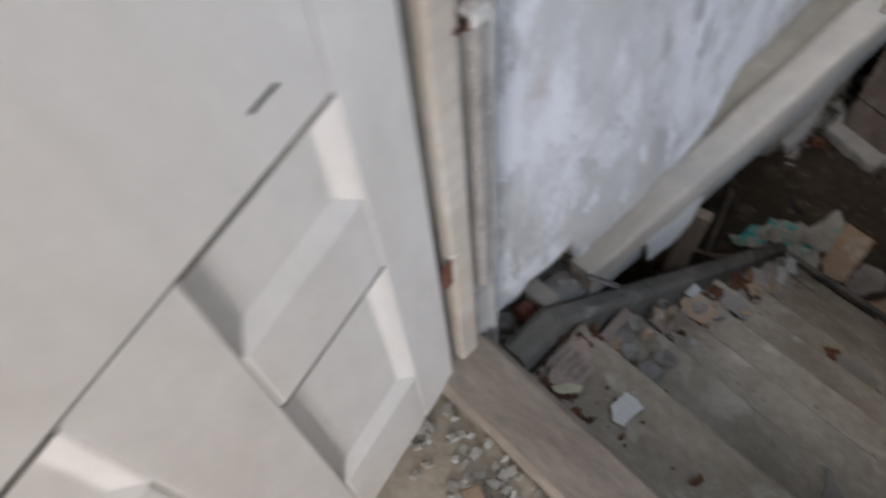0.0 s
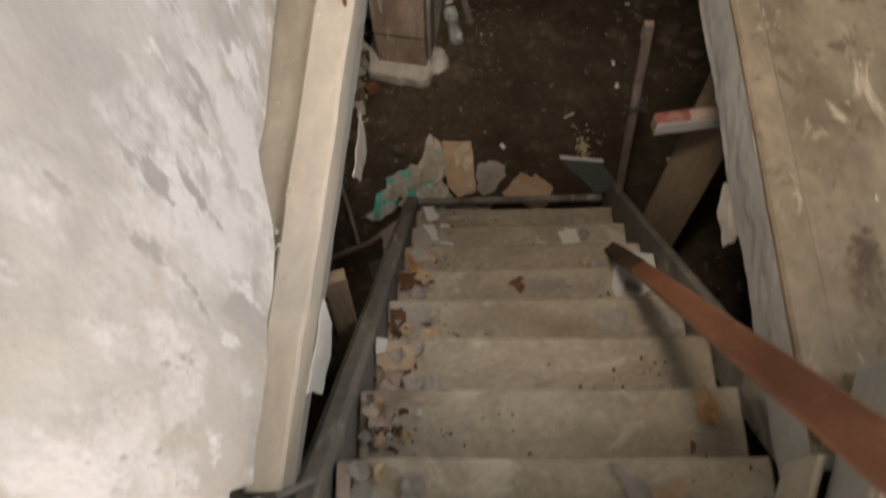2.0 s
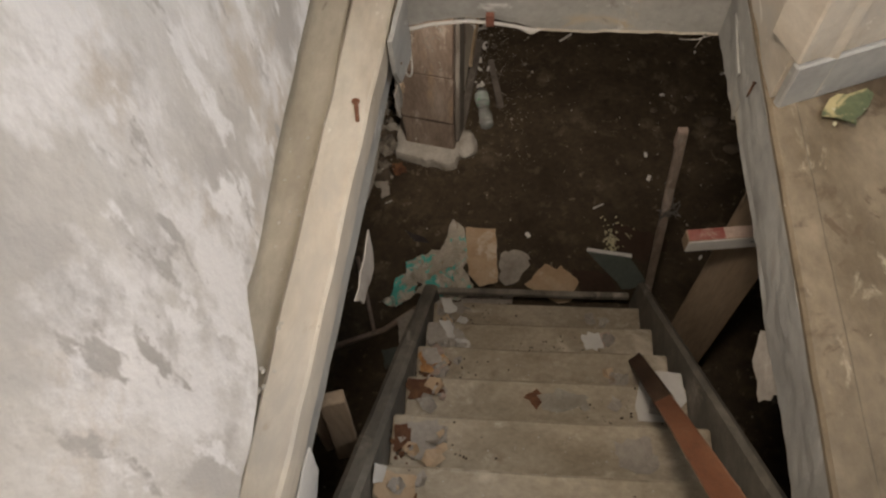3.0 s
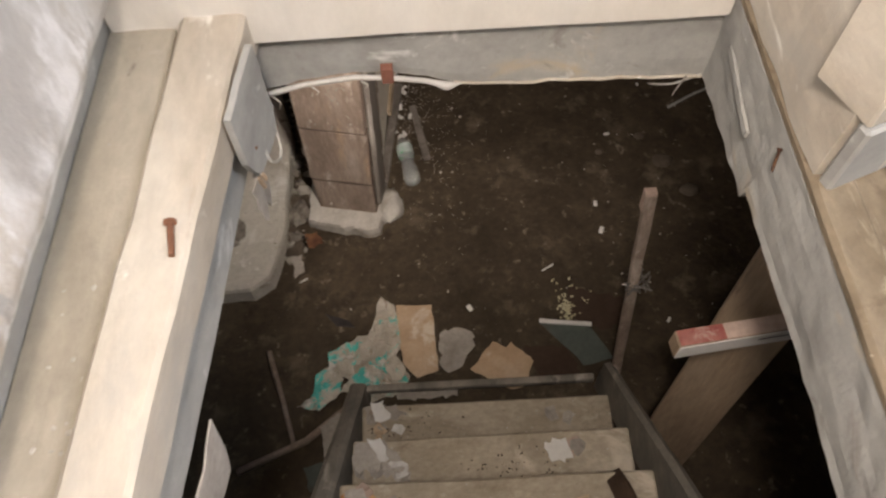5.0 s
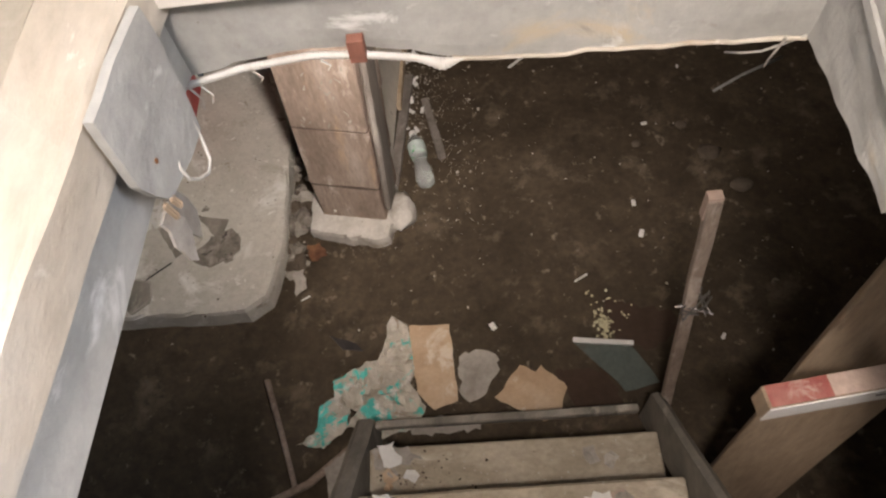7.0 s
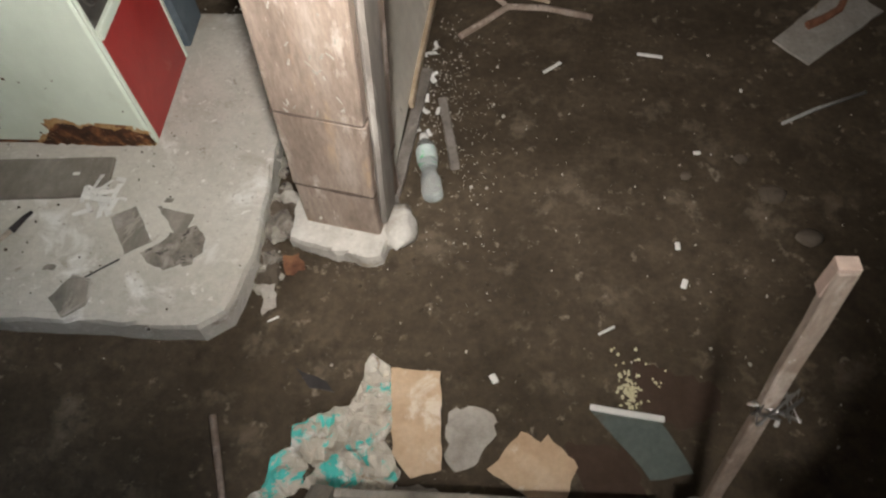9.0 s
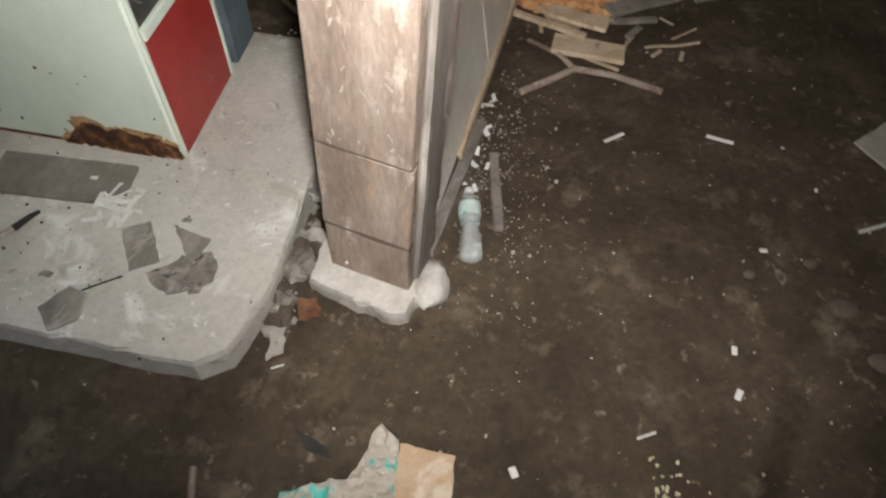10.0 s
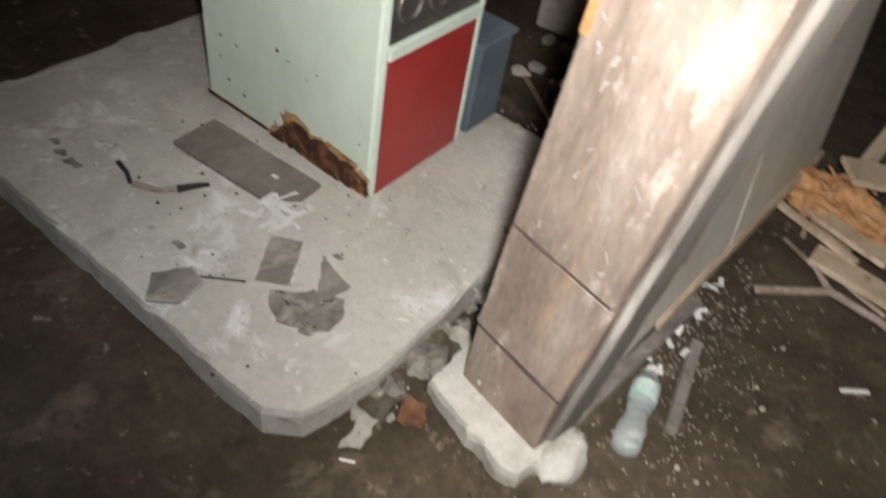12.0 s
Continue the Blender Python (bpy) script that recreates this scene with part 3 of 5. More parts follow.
hb = surface(header_face, 120, 8)
ext = bmesh.ops.extrude_face_region(hb, geom=hb.faces[:])
for g in ext["geom"]:
    if isinstance(g, bmesh.types.BMVert):
        g.co.y += 0.05
part("board", hb, M_GREY, header)
part("sill", box(-0.16, 0.786, 1.440, 1.60, 1.872, 1.985, cuts=10, jig=0.004, seed=4.0), M_WHITE, header, "white painted sill board")
rim_line = [(0.355 + 0.43 * i / 34, 1.4545, header_foot(0.355 + 0.43 * i / 34) + 0.002) for i in range(35)]
part("torn_rim", rough_up(tube(rim_line, 0.0028, 6), 0.002, 40), M_BEIGE, header, "white torn plaster edge")
part("tape", box(0.236, 0.256, 1.4395, 1.4545, 1.768, 1.802, bevel=0.001), M_BRICK, header, "faded red strip")
hose_line = [Vector((x, 1.449, float(np.interp(x, HEAD_X, HEAD_Z)) - 0.0035 + 0.010 * max(0.0, (x - 0.345) / 0.025))) for x in [0.012 + 0.358 * i / 180 for i in range(181)]]
hose = tube(hose_line, 0.0048, 9)
for v in hose.verts:
    k = min(180, max(0, round((v.co.x - 0.012) / 0.358 * 180)))
    c = hose_line[k]
    swell = 1.0 + 0.7 * max(0.0, 1 - abs(c.x - 0.343) / 0.022) - 0.8 * max(0.0, (c.x - 0.352) / 0.018)
    v.co = c + (v.co - c) * swell * (1.12 if k % 3 == 0 else 0.95)
single("conduit", hose, M_HOSE, "white corrugated cable conduit under the header beam edge", "conduit", smooth=True)
for i, x in enumerate((0.03, 0.045, 0.115, 0.20)):
    ln = (0.030, 0.022, 0.010, 0.008)[i]
    single("thread", tube([(x, 1.446, header_foot(x) - 0.008), (x + 0.012, 1.440, header_foot(x) - 0.008 - ln * 0.5), (x + 0.008, 1.437, header_foot(x) - 0.008 - ln)], 0.0016, 5, 0.5), M_WIRE, "frayed fibre hanging below the white conduit", "thread", "frayed fibres")

lining = thing("hatch_lining", "grey painted board down the side of the hatch, nail-marked", "board", (0.83, 0.8, 1.70), kind=ST)


def lining_face(u, v):
    y = 0.12 + 1.338 * u
    zl = (1.727 if y > 1.195 else 1.754) + 0.007 * noise.noise(Vector((y * 8, 3, 0))) + 0.003 * noise.noise(Vector((y * 30, 3, 0)))
    x = 0.774 + 0.010 * y + 0.004 * noise.noise(Vector((y * 5, v * 2, 6))) + 0.003 * noise.noise(Vector((y * 24, v * 5, 1)))
    return (x, y, zl + (1.906 - zl) * v)


lb = surface(lining_face, 130, 10)
ext = bmesh.ops.extrude_face_region(lb, geom=lb.faces[:])
for g in ext["geom"]:
    if isinstance(g, bmesh.types.BMVert):
        g.co.x += 0.045
part("board", lb, M_GREY, lining)
part("flake", sheet(ragged([(-0.055, -0.05), (0.05, -0.06), (0.045, 0.05), (-0.01, 0.075), (-0.05, 0.03)], 0.02, 0.006, 3), 0.002, 0.012, 2.0, 0.02, pose(0.787, 0.63, 1.735, 0, -80, 0)), M_PAPERGREY, lining, "peeling grey paint flake")
part("nail", lathe([(0.0045, 0), (0.0025, 0.003), (0.0015, 0.035)], along((0.782, 1.17, 1.885), (0.760, 1.13, 1.875)) @ pose(0, 0, 0, -90), 8), M_RUST, lining)

part("loose_strip", plank((0.784, 1.405, 1.845), (0.778, 1.248, 1.818), 0.017, 0.006, up=(-1, 0, 0.05), cuts=5, jig=0.002), M_GREY, lining, "pale strip coming loose from the board")
part("torn_fringe", tube([(0.755, 1.447, 1.738), (0.748, 1.444, 1.724), (0.740, 1.440, 1.708), (0.738, 1.438, 1.700)], 0.0022, 5, 0.4), M_PAPERGREY, lining, "torn fibre hanging in the corner")
plat = skewed(0.14, 1.455, 0.770, 0.790, 0.8405, 0.8405, 1.9075, Z1 + 0.004, 0.002, 3.0)
single("platform_edge", plat, M_PLATFORM, "raw edge of the board floor", "floor", kind=ST)
single("platform", box(0.832, 1.95, -0.16, 1.60, 1.90, Z1, bevel=0, cuts=6, jig=0.001), M_PLATFORM, "brown water-stained board floor beside the hatch", "floor", kind=ST)
# far end of the side floor: a partition of grey board and pale plaster
gw = along((0.790, 1.092, 1.92), (1.80, 1.475, 1.92))
part_n = thing("partition_wall", "grey skirting and pale plaster partition at the end of the board floor", "wall", (0.79, 1.1, 1.92), kind=ST)
part("skirting", box(0.0, 0.02, 0.0, 1.1, 0.001, 0.112, m=gw, cuts=5, jig=0.003), M_GREY, part_n)
part("return_wall", skewed(1.100, 1.60, 0.787, 0.792, 0.87, 0.87, Z1 + 0.0045, 4.39, 0.003, 2.0), M_BEIGE, part_n, "cream painted wall end beside the hatch")
part("plaster", box(-0.075, 0.012, 0.0, 1.1, 0.1125, 2.47, m=gw, cuts=8, jig=0.006), M_BEIGE, part_n)


# ---- stairs ----
NOSE = [(0.0, 1.926), (0.155, 1.740), (0.325, 1.518), (0.498, 1.313), (0.672, 1.108), (0.845, 0.903), (1.019, 0.698), (1.192, 0.492), (1.365, 0.287)]
RIGHT = [0.70, 0.775, 0.82, 0.842, 0.846, 0.846, 0.846, 0.846, 0.846]
stairs = thing("staircase", "steep worn wooden staircase, grey with dust and scraps", "stairs", (0.4, 1.3, 0.0))
for k, ((y, z), xr) in enumerate(zip(NOSE, RIGHT)):
    back = -0.175 if k == 0 else NOSE[k - 1][0] - 0.045
    part("tread", box(0.002, xr, back, y, z - 0.032, z, bevel=0.006, cuts=7, jig=0.004, seed=k * 3.3), M_TREAD, stairs)
    # risers are a darker brown than the treads
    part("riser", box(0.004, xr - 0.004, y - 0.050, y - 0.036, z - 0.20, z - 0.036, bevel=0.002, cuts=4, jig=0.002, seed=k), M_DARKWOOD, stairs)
part("bottom_rail", box(0.0, 0.83, 1.455, 1.480, 0.15, 0.185, cuts=6, jig=0.003), M_STRING, stairs)


def skew_prism(x0, x1, ya, za, yb, zb, deep, n=16):
    bm = bmesh.new()
    rings = []
    for i in range(n + 1):
        f = i / n
        y, z = ya + (yb - ya) * f, za + (zb - za) * f
        w = 0.014
        prof = [(x0, -deep), (x1, -deep), (x1, -w), (x1 - w, 0), (x0 + w, 0), (x0, -w)]
        rings.append([bm.verts.new(Vector((x, y, max(0.004, min(z, 1.985) + dz))) + noise.noise_vector(Vector((x * 15, y * 7, dz * 9))) * 0.003) for x, dz in prof])
    for a, b in zip(rings, rings[1:]):
        for k in range(len(a)):
            bm.faces.new((a[k], a[(k + 1) % len(a)], b[(k + 1) % len(b)], b[k]))
    bm.faces.new(rings[0])
    bm.faces.new(rings[-1][::-1])
    return bm


part("side_string", skew_prism(-0.058, -0.002, -0.15, 2.105, 1.48, 0.205, 0.24), M_STRING, stairs, "rounded grey side board")
part("side_string", skew_prism(0.850, 0.880, 0.15, 1.82, 1.475, 0.300, 0.25), M_STRING, stairs, "flat grey side board")

# ---- doorway at the stair head ----
single("threshold", box(-0.10, 0.62, -0.30, -0.178, 1.915, 2.085, cuts=8, jig=0.003, bevel=0.012), M_THRESH, "worn wooden threshold beam at the stair head", "threshold", kind=ST)
SHEAR = Matrix(((1, 0, 0.035, -0.035 * 2.07), (0, 1, 0.08, -0.08 * 2.07), (0, 0, 1, 0), (0, 0, 0, 1)))   # the old frame leans
frame_1 = thing("door_frame", "cream painted door frame with a grey outer strip", "door frame", (-0.08, -0.23, 2.05), kind=ST)
part("stop", box(-0.099, -0.050, -0.243, -0.206, 2.086, 4.05, cuts=8, jig=0.002, m=SHEAR), M_BEIGE, frame_1)
part("rebate", box(-0.099, -0.066, -0.259, -0.2435, 2.086, 4.05, cuts=8, jig=0.002, m=SHEAR), M_STRING, frame_1, "dark gap beside the door")
part("jamb", box(-0.120, -0.066, -0.2055, -0.150, 2.0, 4.05, cuts=8, jig=0.003, m=SHEAR), M_GREY, frame_1)
part("bead", box(-0.120, -0.058, -0.164, -0.148, 2.0, 4.05, cuts=8, jig=0.002, m=SHEAR), M_GREY, frame_1)
part("jamb", box(0.585, 0.619, -0.290, -0.17, 2.086, 4.05, cuts=8, jig=0.003), M_GREY, frame_1)
part("head", box(-0.099, 0.619, -0.290, -0.17, 4.01, 4.048), M_BEIGE, frame_1)
ribs = [(r, i * 0.0095 + d) for i in range(150) for r, d in ((0.0075, 0), (0.0105, 0.002), (0.0105, 0.005), (0.0075, 0.0075))]
conduit = lathe(ribs, SHEAR @ pose(-0.058, -0.182, 2.28), 10)
duct = thing("conduit", "dusty grey corrugated cable conduit up the door frame", "conduit", (-0.058, -0.182, 2.28))
part("hose", conduit, M_PAPERGREY, duct, smooth=True)
part("clip", box(-0.075, -0.044, -0.195, -0.169, 2.770, 2.788, m=SHEAR, bevel=0.003), M_WIRE, duct, "pale plastic clip")
part("plug", lathe([(0.006, 0), (0.006, 0.004), (0.003, 0.006), (0.003, 0.014)], SHEAR @ pose(-0.050, -0.199, 2.779, 90, 0, 0), 8), M_RUST, duct, "rusty screw of the clip")
part("rust_scrap", sheet(ragged([(-0.010, -0.030), (0.008, -0.026), (0.010, 0.028), (-0.006, 0.034)], 0.012, 0.003, 5), 0.003, 0.004, 2.0, 0.02, SHEAR @ pose(-0.056, -0.170, 2.80, 90, 0, 60)), M_LEAF, duct, "rust-brown scrap behind the conduit")

DOOR = SHEAR @ Matrix.Translation((-0.052, -0.262, 2.070)) @ Matrix.Rotation(radians(14), 4, "Z")   # local -Y runs along the leaf
door = thing("door_1", "open cream panelled door with scratches and cracks", "door", (-0.05, -0.27, 2.07), kind=ST)
COLS = [(0.091, 0.262), (0.374, 0.545)]
ROWS_D = [(0.189, 0.510), (0.632, 0.766)]
W_D, H_D, T_D = 0.64, 1.96, 0.035


def leaf(u0, u1, z0, z1, d0=0.0, d1=T_D, bevel=0.003):
    return box(-d1, -d0, -u1, -u0, z0, z1, m=DOOR, bevel=bevel)


part("stile", leaf(0.003, 0.091, 0.0, H_D), M_WHITE, door)
part("stile", leaf(0.545, W_D, 0.0, H_D), M_WHITE, door)
part("muntin", leaf(0.262, 0.374, 0.0, 0.766), M_WHITE, door)
for z0, z1 in ((0.0, 0.189), (0.510, 0.632)):
    for a, b in COLS:
        part("rail", leaf(a, b, z0, z1), M_WHITE, door)
upper = part("upper_board", leaf(0.0915, 0.5445, 0.7695, H_D, -0.0012, T_D), M_WHITE, door, "flat cream board with a dark scratch")


def bevelled_rim(a, b, z0, z1, w=0.024, deep=0.015):
    """Four sloping faces that fall from the frame of the door to a sunk panel."""
    bm = bmesh.new()
    rings = []
    for d, k in ((0.001, 0.0), (0.004, 0.005), (deep - 0.002, w - 0.005), (deep, w)):
        rings.append([bm.verts.new(DOOR @ Vector((-d, -u, z))) for u, z in ((a + k, z0 + k), (b - k, z0 + k), (b - k, z1 - k), (a + k, z1 - k))])
    for r0, r1 in zip(rings, rings[1:]):
        for k in range(4):
            bm.faces.new((r0[k], r0[(k + 1) % 4], r1[(k + 1) % 4], r1[k]))
    return bm


for a, b in COLS:
    for z0, z1 in ROWS_D:
        sunk = part("panel", leaf(a, b, z0, z1, 0.014, 0.026), M_WHITE, door)
        part("moulding", bevelled_rim(a, b, z0, z1), M_WHITE, sunk)
        part("crack", leaf(a, b, z1 - 0.0022, z1 + 0.0012, -0.0006, 0.003, 0), M_STRING, sunk, "dark open joint above the panel")
part("crack", leaf(0.091, 0.545, 0.7662, 0.7692, 0.001, 0.006, 0), M_STRING, door, "dark open joint below the board")
part("scratch", leaf(0.136, 0.164, 0.820, 0.8245, -0.0022, 0.002, 0.001), M_BLACK, upper, "dark scratch")
part("hinge", box(0.0, 0.004, -0.004, 0.016, 0.30, 0.355, m=DOOR @ pose(0.001, 0.006, 0)), M_NAIL, door, "rusty hinge")

# low white casing and leaning panel at the other side of the stair head
casing = thing("white_casing", "low white painted casing at the stair head", "casing", (0.7, -0.15, 1.91), kind=ST)
CM = along((0.557, -0.136, 0.0), (0.741, -0.072, 0.0))
part("body", box(0.0, 0.115, 0.004, 0.27, 1.908, 2.084, cuts=4, jig=0.003, m=CM), M_WHITE, casing)
part("cap", box(-0.006, 0.032, 0.0, 0.275, 2.0885, 2.099, cuts=4, jig=0.002, m=CM), M_BEIGE, casing)
part("joint", box(-0.002, 0.036, 0.003, 0.27, 2.0842, 2.0883, bevel=0, m=CM), M_STRING, casing, "dark joint under the cap")
sk = along((0.655, -0.100, 1.90), (0.752, 0.112, 1.90))
single("edge_board", box(0.0, 0.012, -0.01, 0.26, -0.09, 0.052, m=sk, cuts=6, jig=0.004), M_LEDGE, "thin pale edging board curling beside the top steps", "board", kind=ST)
lean = along((0.685, -0.098, 1.925), (0.837, 0.222, 1.925))
panel = thing("wall_panel", "white wall panel with a drab bottom rail beside the steps", "panel", (0.8, 0.1, 1.92), kind=ST)
part("rail", box(0.0, 0.03, 0.0, 0.40, 0.0, 0.132, m=lean, cuts=4, jig=0.003), M_GREY, panel, "grey bottom rail")
part("bead", box(-0.003, 0.012, 0.0, 0.40, 0.1325, 0.148, m=lean, cuts=4, jig=0.002), M_LEDGE, panel, "drab bead above the rail")
part("board", box(0.006, 0.036, 0.0, 0.40, 0.1485, 0.46, m=lean, cuts=4, jig=0.003), M_WHITE, panel)
single("thread", tube([(0.782, 1.452, 1.735), (0.768, 1.462, 1.715), (0.748, 1.475, 1.690), (0.728, 1.485, 1.680), (0.714, 1.50, 1.668)], 0.0018, 5), M_WIRE, "frayed thread hanging from the header beam", "thread")


# ---- cellar: slab, cabinet, post ----
slab = ragged([(-1.97, 1.96), (-0.50, 1.945), (-0.42, 2.00), (-0.375, 2.20), (-0.375, 2.75), (-0.53, 3.32), (-1.97, 3.36)], 0.06, 0.004, 5)
single("concrete_slab", prism(slab, -0.03, 0.10, 0.026, 0.005, 2.0), M_SLAB, "worn pale concrete slab with dirt and plaster crumbs", "slab")

cab = thing("metal_cabinet", "pale green enamelled metal cabinet, red side panel, rusting at foot", "cabinet", (-1.16, 2.85, 0.10))
CX0, CX1, CY0, CY1 = -1.52, -0.795, 2.635, 3.07
part("body", box(CX0, CX1 - 0.012, CY0, CY1, 0.108, 1.35, bevel=0.01), M_PALEGREEN, cab)
part("side_frame", box(CX1 - 0.011, CX1, CY0, CY0 + 0.018, 0.112, 1.35, bevel=0.003), M_PALEGREEN, cab)
part("side_frame", box(CX1 - 0.011, CX1, CY1 - 0.018, CY1, 0.112, 1.35, bevel=0.003), M_PALEGREEN, cab)
part("red_panel", box(CX1 - 0.011, CX1 - 0.003, CY0 + 0.019, CY1 - 0.019, 0.112, 0.56, bevel=0.002), M_RED, cab, "faded red lower side panel")
part("ledge", box(CX1 - 0.011, CX1 + 0.006, CY0 + 0.019, CY1 - 0.019, 0.563, 0.60, bevel=0.003), M_PALEGREEN, cab)
part("grille", box(CX1 - 0.011, CX1 - 0.006, CY0 + 0.019, CY1 - 0.019, 0.602, 0.95, bevel=0.002), M_METAL, cab, "dull metal works behind the opening")
for i in range(3):
    c = Vector((CX1 - 0.002, CY0 + 0.09 + 0.12 * i, 0.70))
    part("coil", tube([c + Vector((0, 0.045 * math.cos(a), 0.045 * math.sin(a))) for a in [k * 2 * math.pi / 16 for k in range(17)]], 0.007, 6), M_METAL, cab, "rusty ring")
rust = sheet(ragged([(-0.42, 0.0), (-0.012, 0.0), (-0.012, 0.045), (-0.05, 0.050), (-0.09, 0.085), (-0.13, 0.065), (-0.19, 0.100), (-0.25, 0.080), (-0.30, 0.110), (-0.34, 0.085), (-0.36, 0.040), (-0.40, 0.020)], 0.005, 0.010, 8), 0.002, 0.003, 4.0, 0.03, Matrix.Translation((CX1, CY0 - 0.004, 0.110)) @ pose(0, 0, 0, 90))
ochre = sheet(ragged([(-0.44, 0.0), (-0.008, 0.0), (-0.010, 0.060), (-0.045, 0.085), (-0.09, 0.075), (-0.13, 0.082), (-0.19, 0.095), (-0.25, 0.090), (-0.30, 0.125), (-0.36, 0.120), (-0.385, 0.050), (-0.42, 0.022)], 0.005, 0.014, 81), 0.0015, 0.001, 2.0, 0.03, Matrix.Translation((CX1, CY0 - 0.0012, 0.110)) @ pose(0, 0, 0, 90))
part("rust_patch", ochre, M_RUSTEDGE, cab, "ochre rust edge round the flaking patch")
part("rust_patch", rust, M_RUST, cab, "dark flaking rust along the foot")
part("foot_strip", box(CX0, CX1 - 0.01, CY0 - 0.003, CY0 - 0.0005, 0.108, 0.120, bevel=0, cuts=0), M_RUST, cab, "thin rusted foot edge")
for q in range(16):
    rq = random.Random(900 + q)
    part("stain", sheet(ragged([(-0.006, -0.005), (0.005, -0.006), (0.006, 0.004), (-0.004, 0.007)], 0.006, 0.002, q), 0.0008, 0.0, q, 0.05, Matrix.Translation((rq.uniform(CX0 + 0.05, CX1 - 0.05), CY0 - 0.0008, 0.13 + 0.35 * rq.random() ** 2)) @ pose(0, 0, 0, 90) @ Matrix.Scale(rq.uniform(0.3, 1.1), 4)), M_RUST, cab, "small rust spot")

blue = thing("blue_grey_box", "blue-grey metal box standing behind the cabinet", "box", (-0.9, 3.25, 0.0))
part("body", box(-1.22, -0.80, 3.12, 3.30, 0.104, 0.425, bevel=0.006), M_BLUEGREY, blue)
part("lid", box(-1.23, -0.79, 3.11, 3.31, 0.426, 0.442, bevel=0.004), M_BLUEGREY, blue)

post = thing("timber_post", "square weathered timber post, spliced near its foot, splashed with lime", "post", (-0.1, 2.4, 0.07))
PM = along((-0.238, 2.362, 0.0), (0.022, 2.306, 0.0))       # Y runs along the front face, X towards the camera side
part("foot", box(-0.215, -0.002, 0.003, 0.262, 0.056, 0.2675, m=PM, cuts=4, jig=0.003, bevel=0.006), M_POST, post, "spliced foot block")
part("splice", box(-0.20, -0.012, 0.012, 0.250, 0.20, 0.61, m=PM, bevel=0), M_DARKWOOD, post, "dark splice line")


def tapered(z0, z1, d, seed):
    """A length of the post, which leans a little as it rises."""
    bm = box(-0.220 - d, d, 0.0, 0.265, z0, z1, cuts=8, jig=0.004, bevel=0.006, seed=seed)
    for v in bm.verts:
        v.co.y += 0.050 * (v.co.z - 0.22)
    bmesh.ops.transform(bm, matrix=PM, verts=bm.verts)
    return bm


part("shaft", tapered(0.272, 0.597, 0.0, 1.0), M_POST, post)
part("shaft", tapered(0.602, 1.748, 0.002, 5.0), M_POST, post)
edge = box(-0.04, 0.006, -0.004, 0.018, 1.02, 1.742, cuts=8, jig=0.004, bevel=0.004, seed=8.0)
for v in edge.verts:
    v.co.y += 0.050 * (v.co.z - 0.22)
bmesh.ops.transform(edge, matrix=PM, verts=edge.verts)
part("bare_edge", edge, M_ORANGE, post, "orange-brown bare wood edge")
part("joint", tapered(0.591, 0.609, 0.0008, 3.0), M_JOINT, post, "dark damp joint line")
part("joint", tapered(0.2675, 0.2722, 0.0006, 3.5), M_JOINT, post, "dark joint line of the foot block")
part("cover_strip", box(-0.120, -0.02, 0.268, 0.290, 0.10, 1.745, m=PM @ Matrix(((1, 0, 0, 0), (0, 1, 0.05, -0.011), (0, 0, 1, 0), (0, 0, 0, 1))), cuts=8, jig=0.004, bevel=0.009), M_GREYWOOD, post, "rounded grey strip nailed to the post")
stone = ragged([(-0.315, 2.31), (-0.21, 2.275), (-0.02, 2.235), (0.035, 2.245), (0.115, 2.35), (0.125, 2.43), (0.07, 2.50), (-0.10, 2.60), (-0.29, 2.55)], 0.05, 0.008, 9)
base = prism(ragged([(-0.285, 2.30), (-0.20, 2.268), (-0.02, 2.225), (0.03, 2.24), (0.06, 2.33), (0.06, 2.48), (-0.10, 2.58), (-0.28, 2.53)], 0.02, 0.005, 9), -0.02, 0.060, 0.024, 0.006, 6.0)
single("base_stone", base, M_STONE, "whitish limewashed stone under the timber post", "stone", smooth=False)
single("base_stone", rough_up(lump((0.072, 2.365, 0.034), (0.060, 0.090, 0.050), 21.0, 3, 0.28), 0.006, 30), M_STONE, "rounded white stone lump beside the post foot", "stone", smooth=True)

wall_sheet = thing("board_partition", "grimy pale boarded partition standing behind the post", "partition", (0.10, 3.2, 0.0), kind=ST)
SM = along((0.045, 2.56, 0.0), (0.195, 4.40, 0.0)) @ Matrix(((1, 0, -0.17, 0.01), (0, 1, 0, 0), (0, 0, 1, 0), (0, 0, 0, 1)))
for i in range(2):
    part("board", box(-0.018, 0.0, 0.784 * i, 0.784 * i + 0.781, 0.075, 1.748, m=SM, cuts=8, jig=0.005, seed=i * 4.0), M_SHEET, wall_sheet)
part("rail", box(-0.045, -0.020, 0.0, 1.57, 0.004, 0.30, m=SM, cuts=8, jig=0.004), M_DARKWOOD, wall_sheet, "dark timber rail behind the foot")
part("batten", box(0.001, 0.018, 0.30, 1.58, 0.060, 0.090, m=SM, cuts=10, jig=0.004), M_PILE, wall_sheet, "thin pale lath along the foot")

# ---- things near the stair foot ----
rail = thing("red_wood_bar", "varnished reddish wooden bar leaning down over the stairs", "bar", (0.75, 0.98, 0.70))
part("shaft", plank((0.6883, 0.663, 1.3275), (0.556, -0.062, 2.715), 0.044, 0.024, up=(0.5, -0.75, -0.35), jig=0.002), M_REDWOOD, rail)
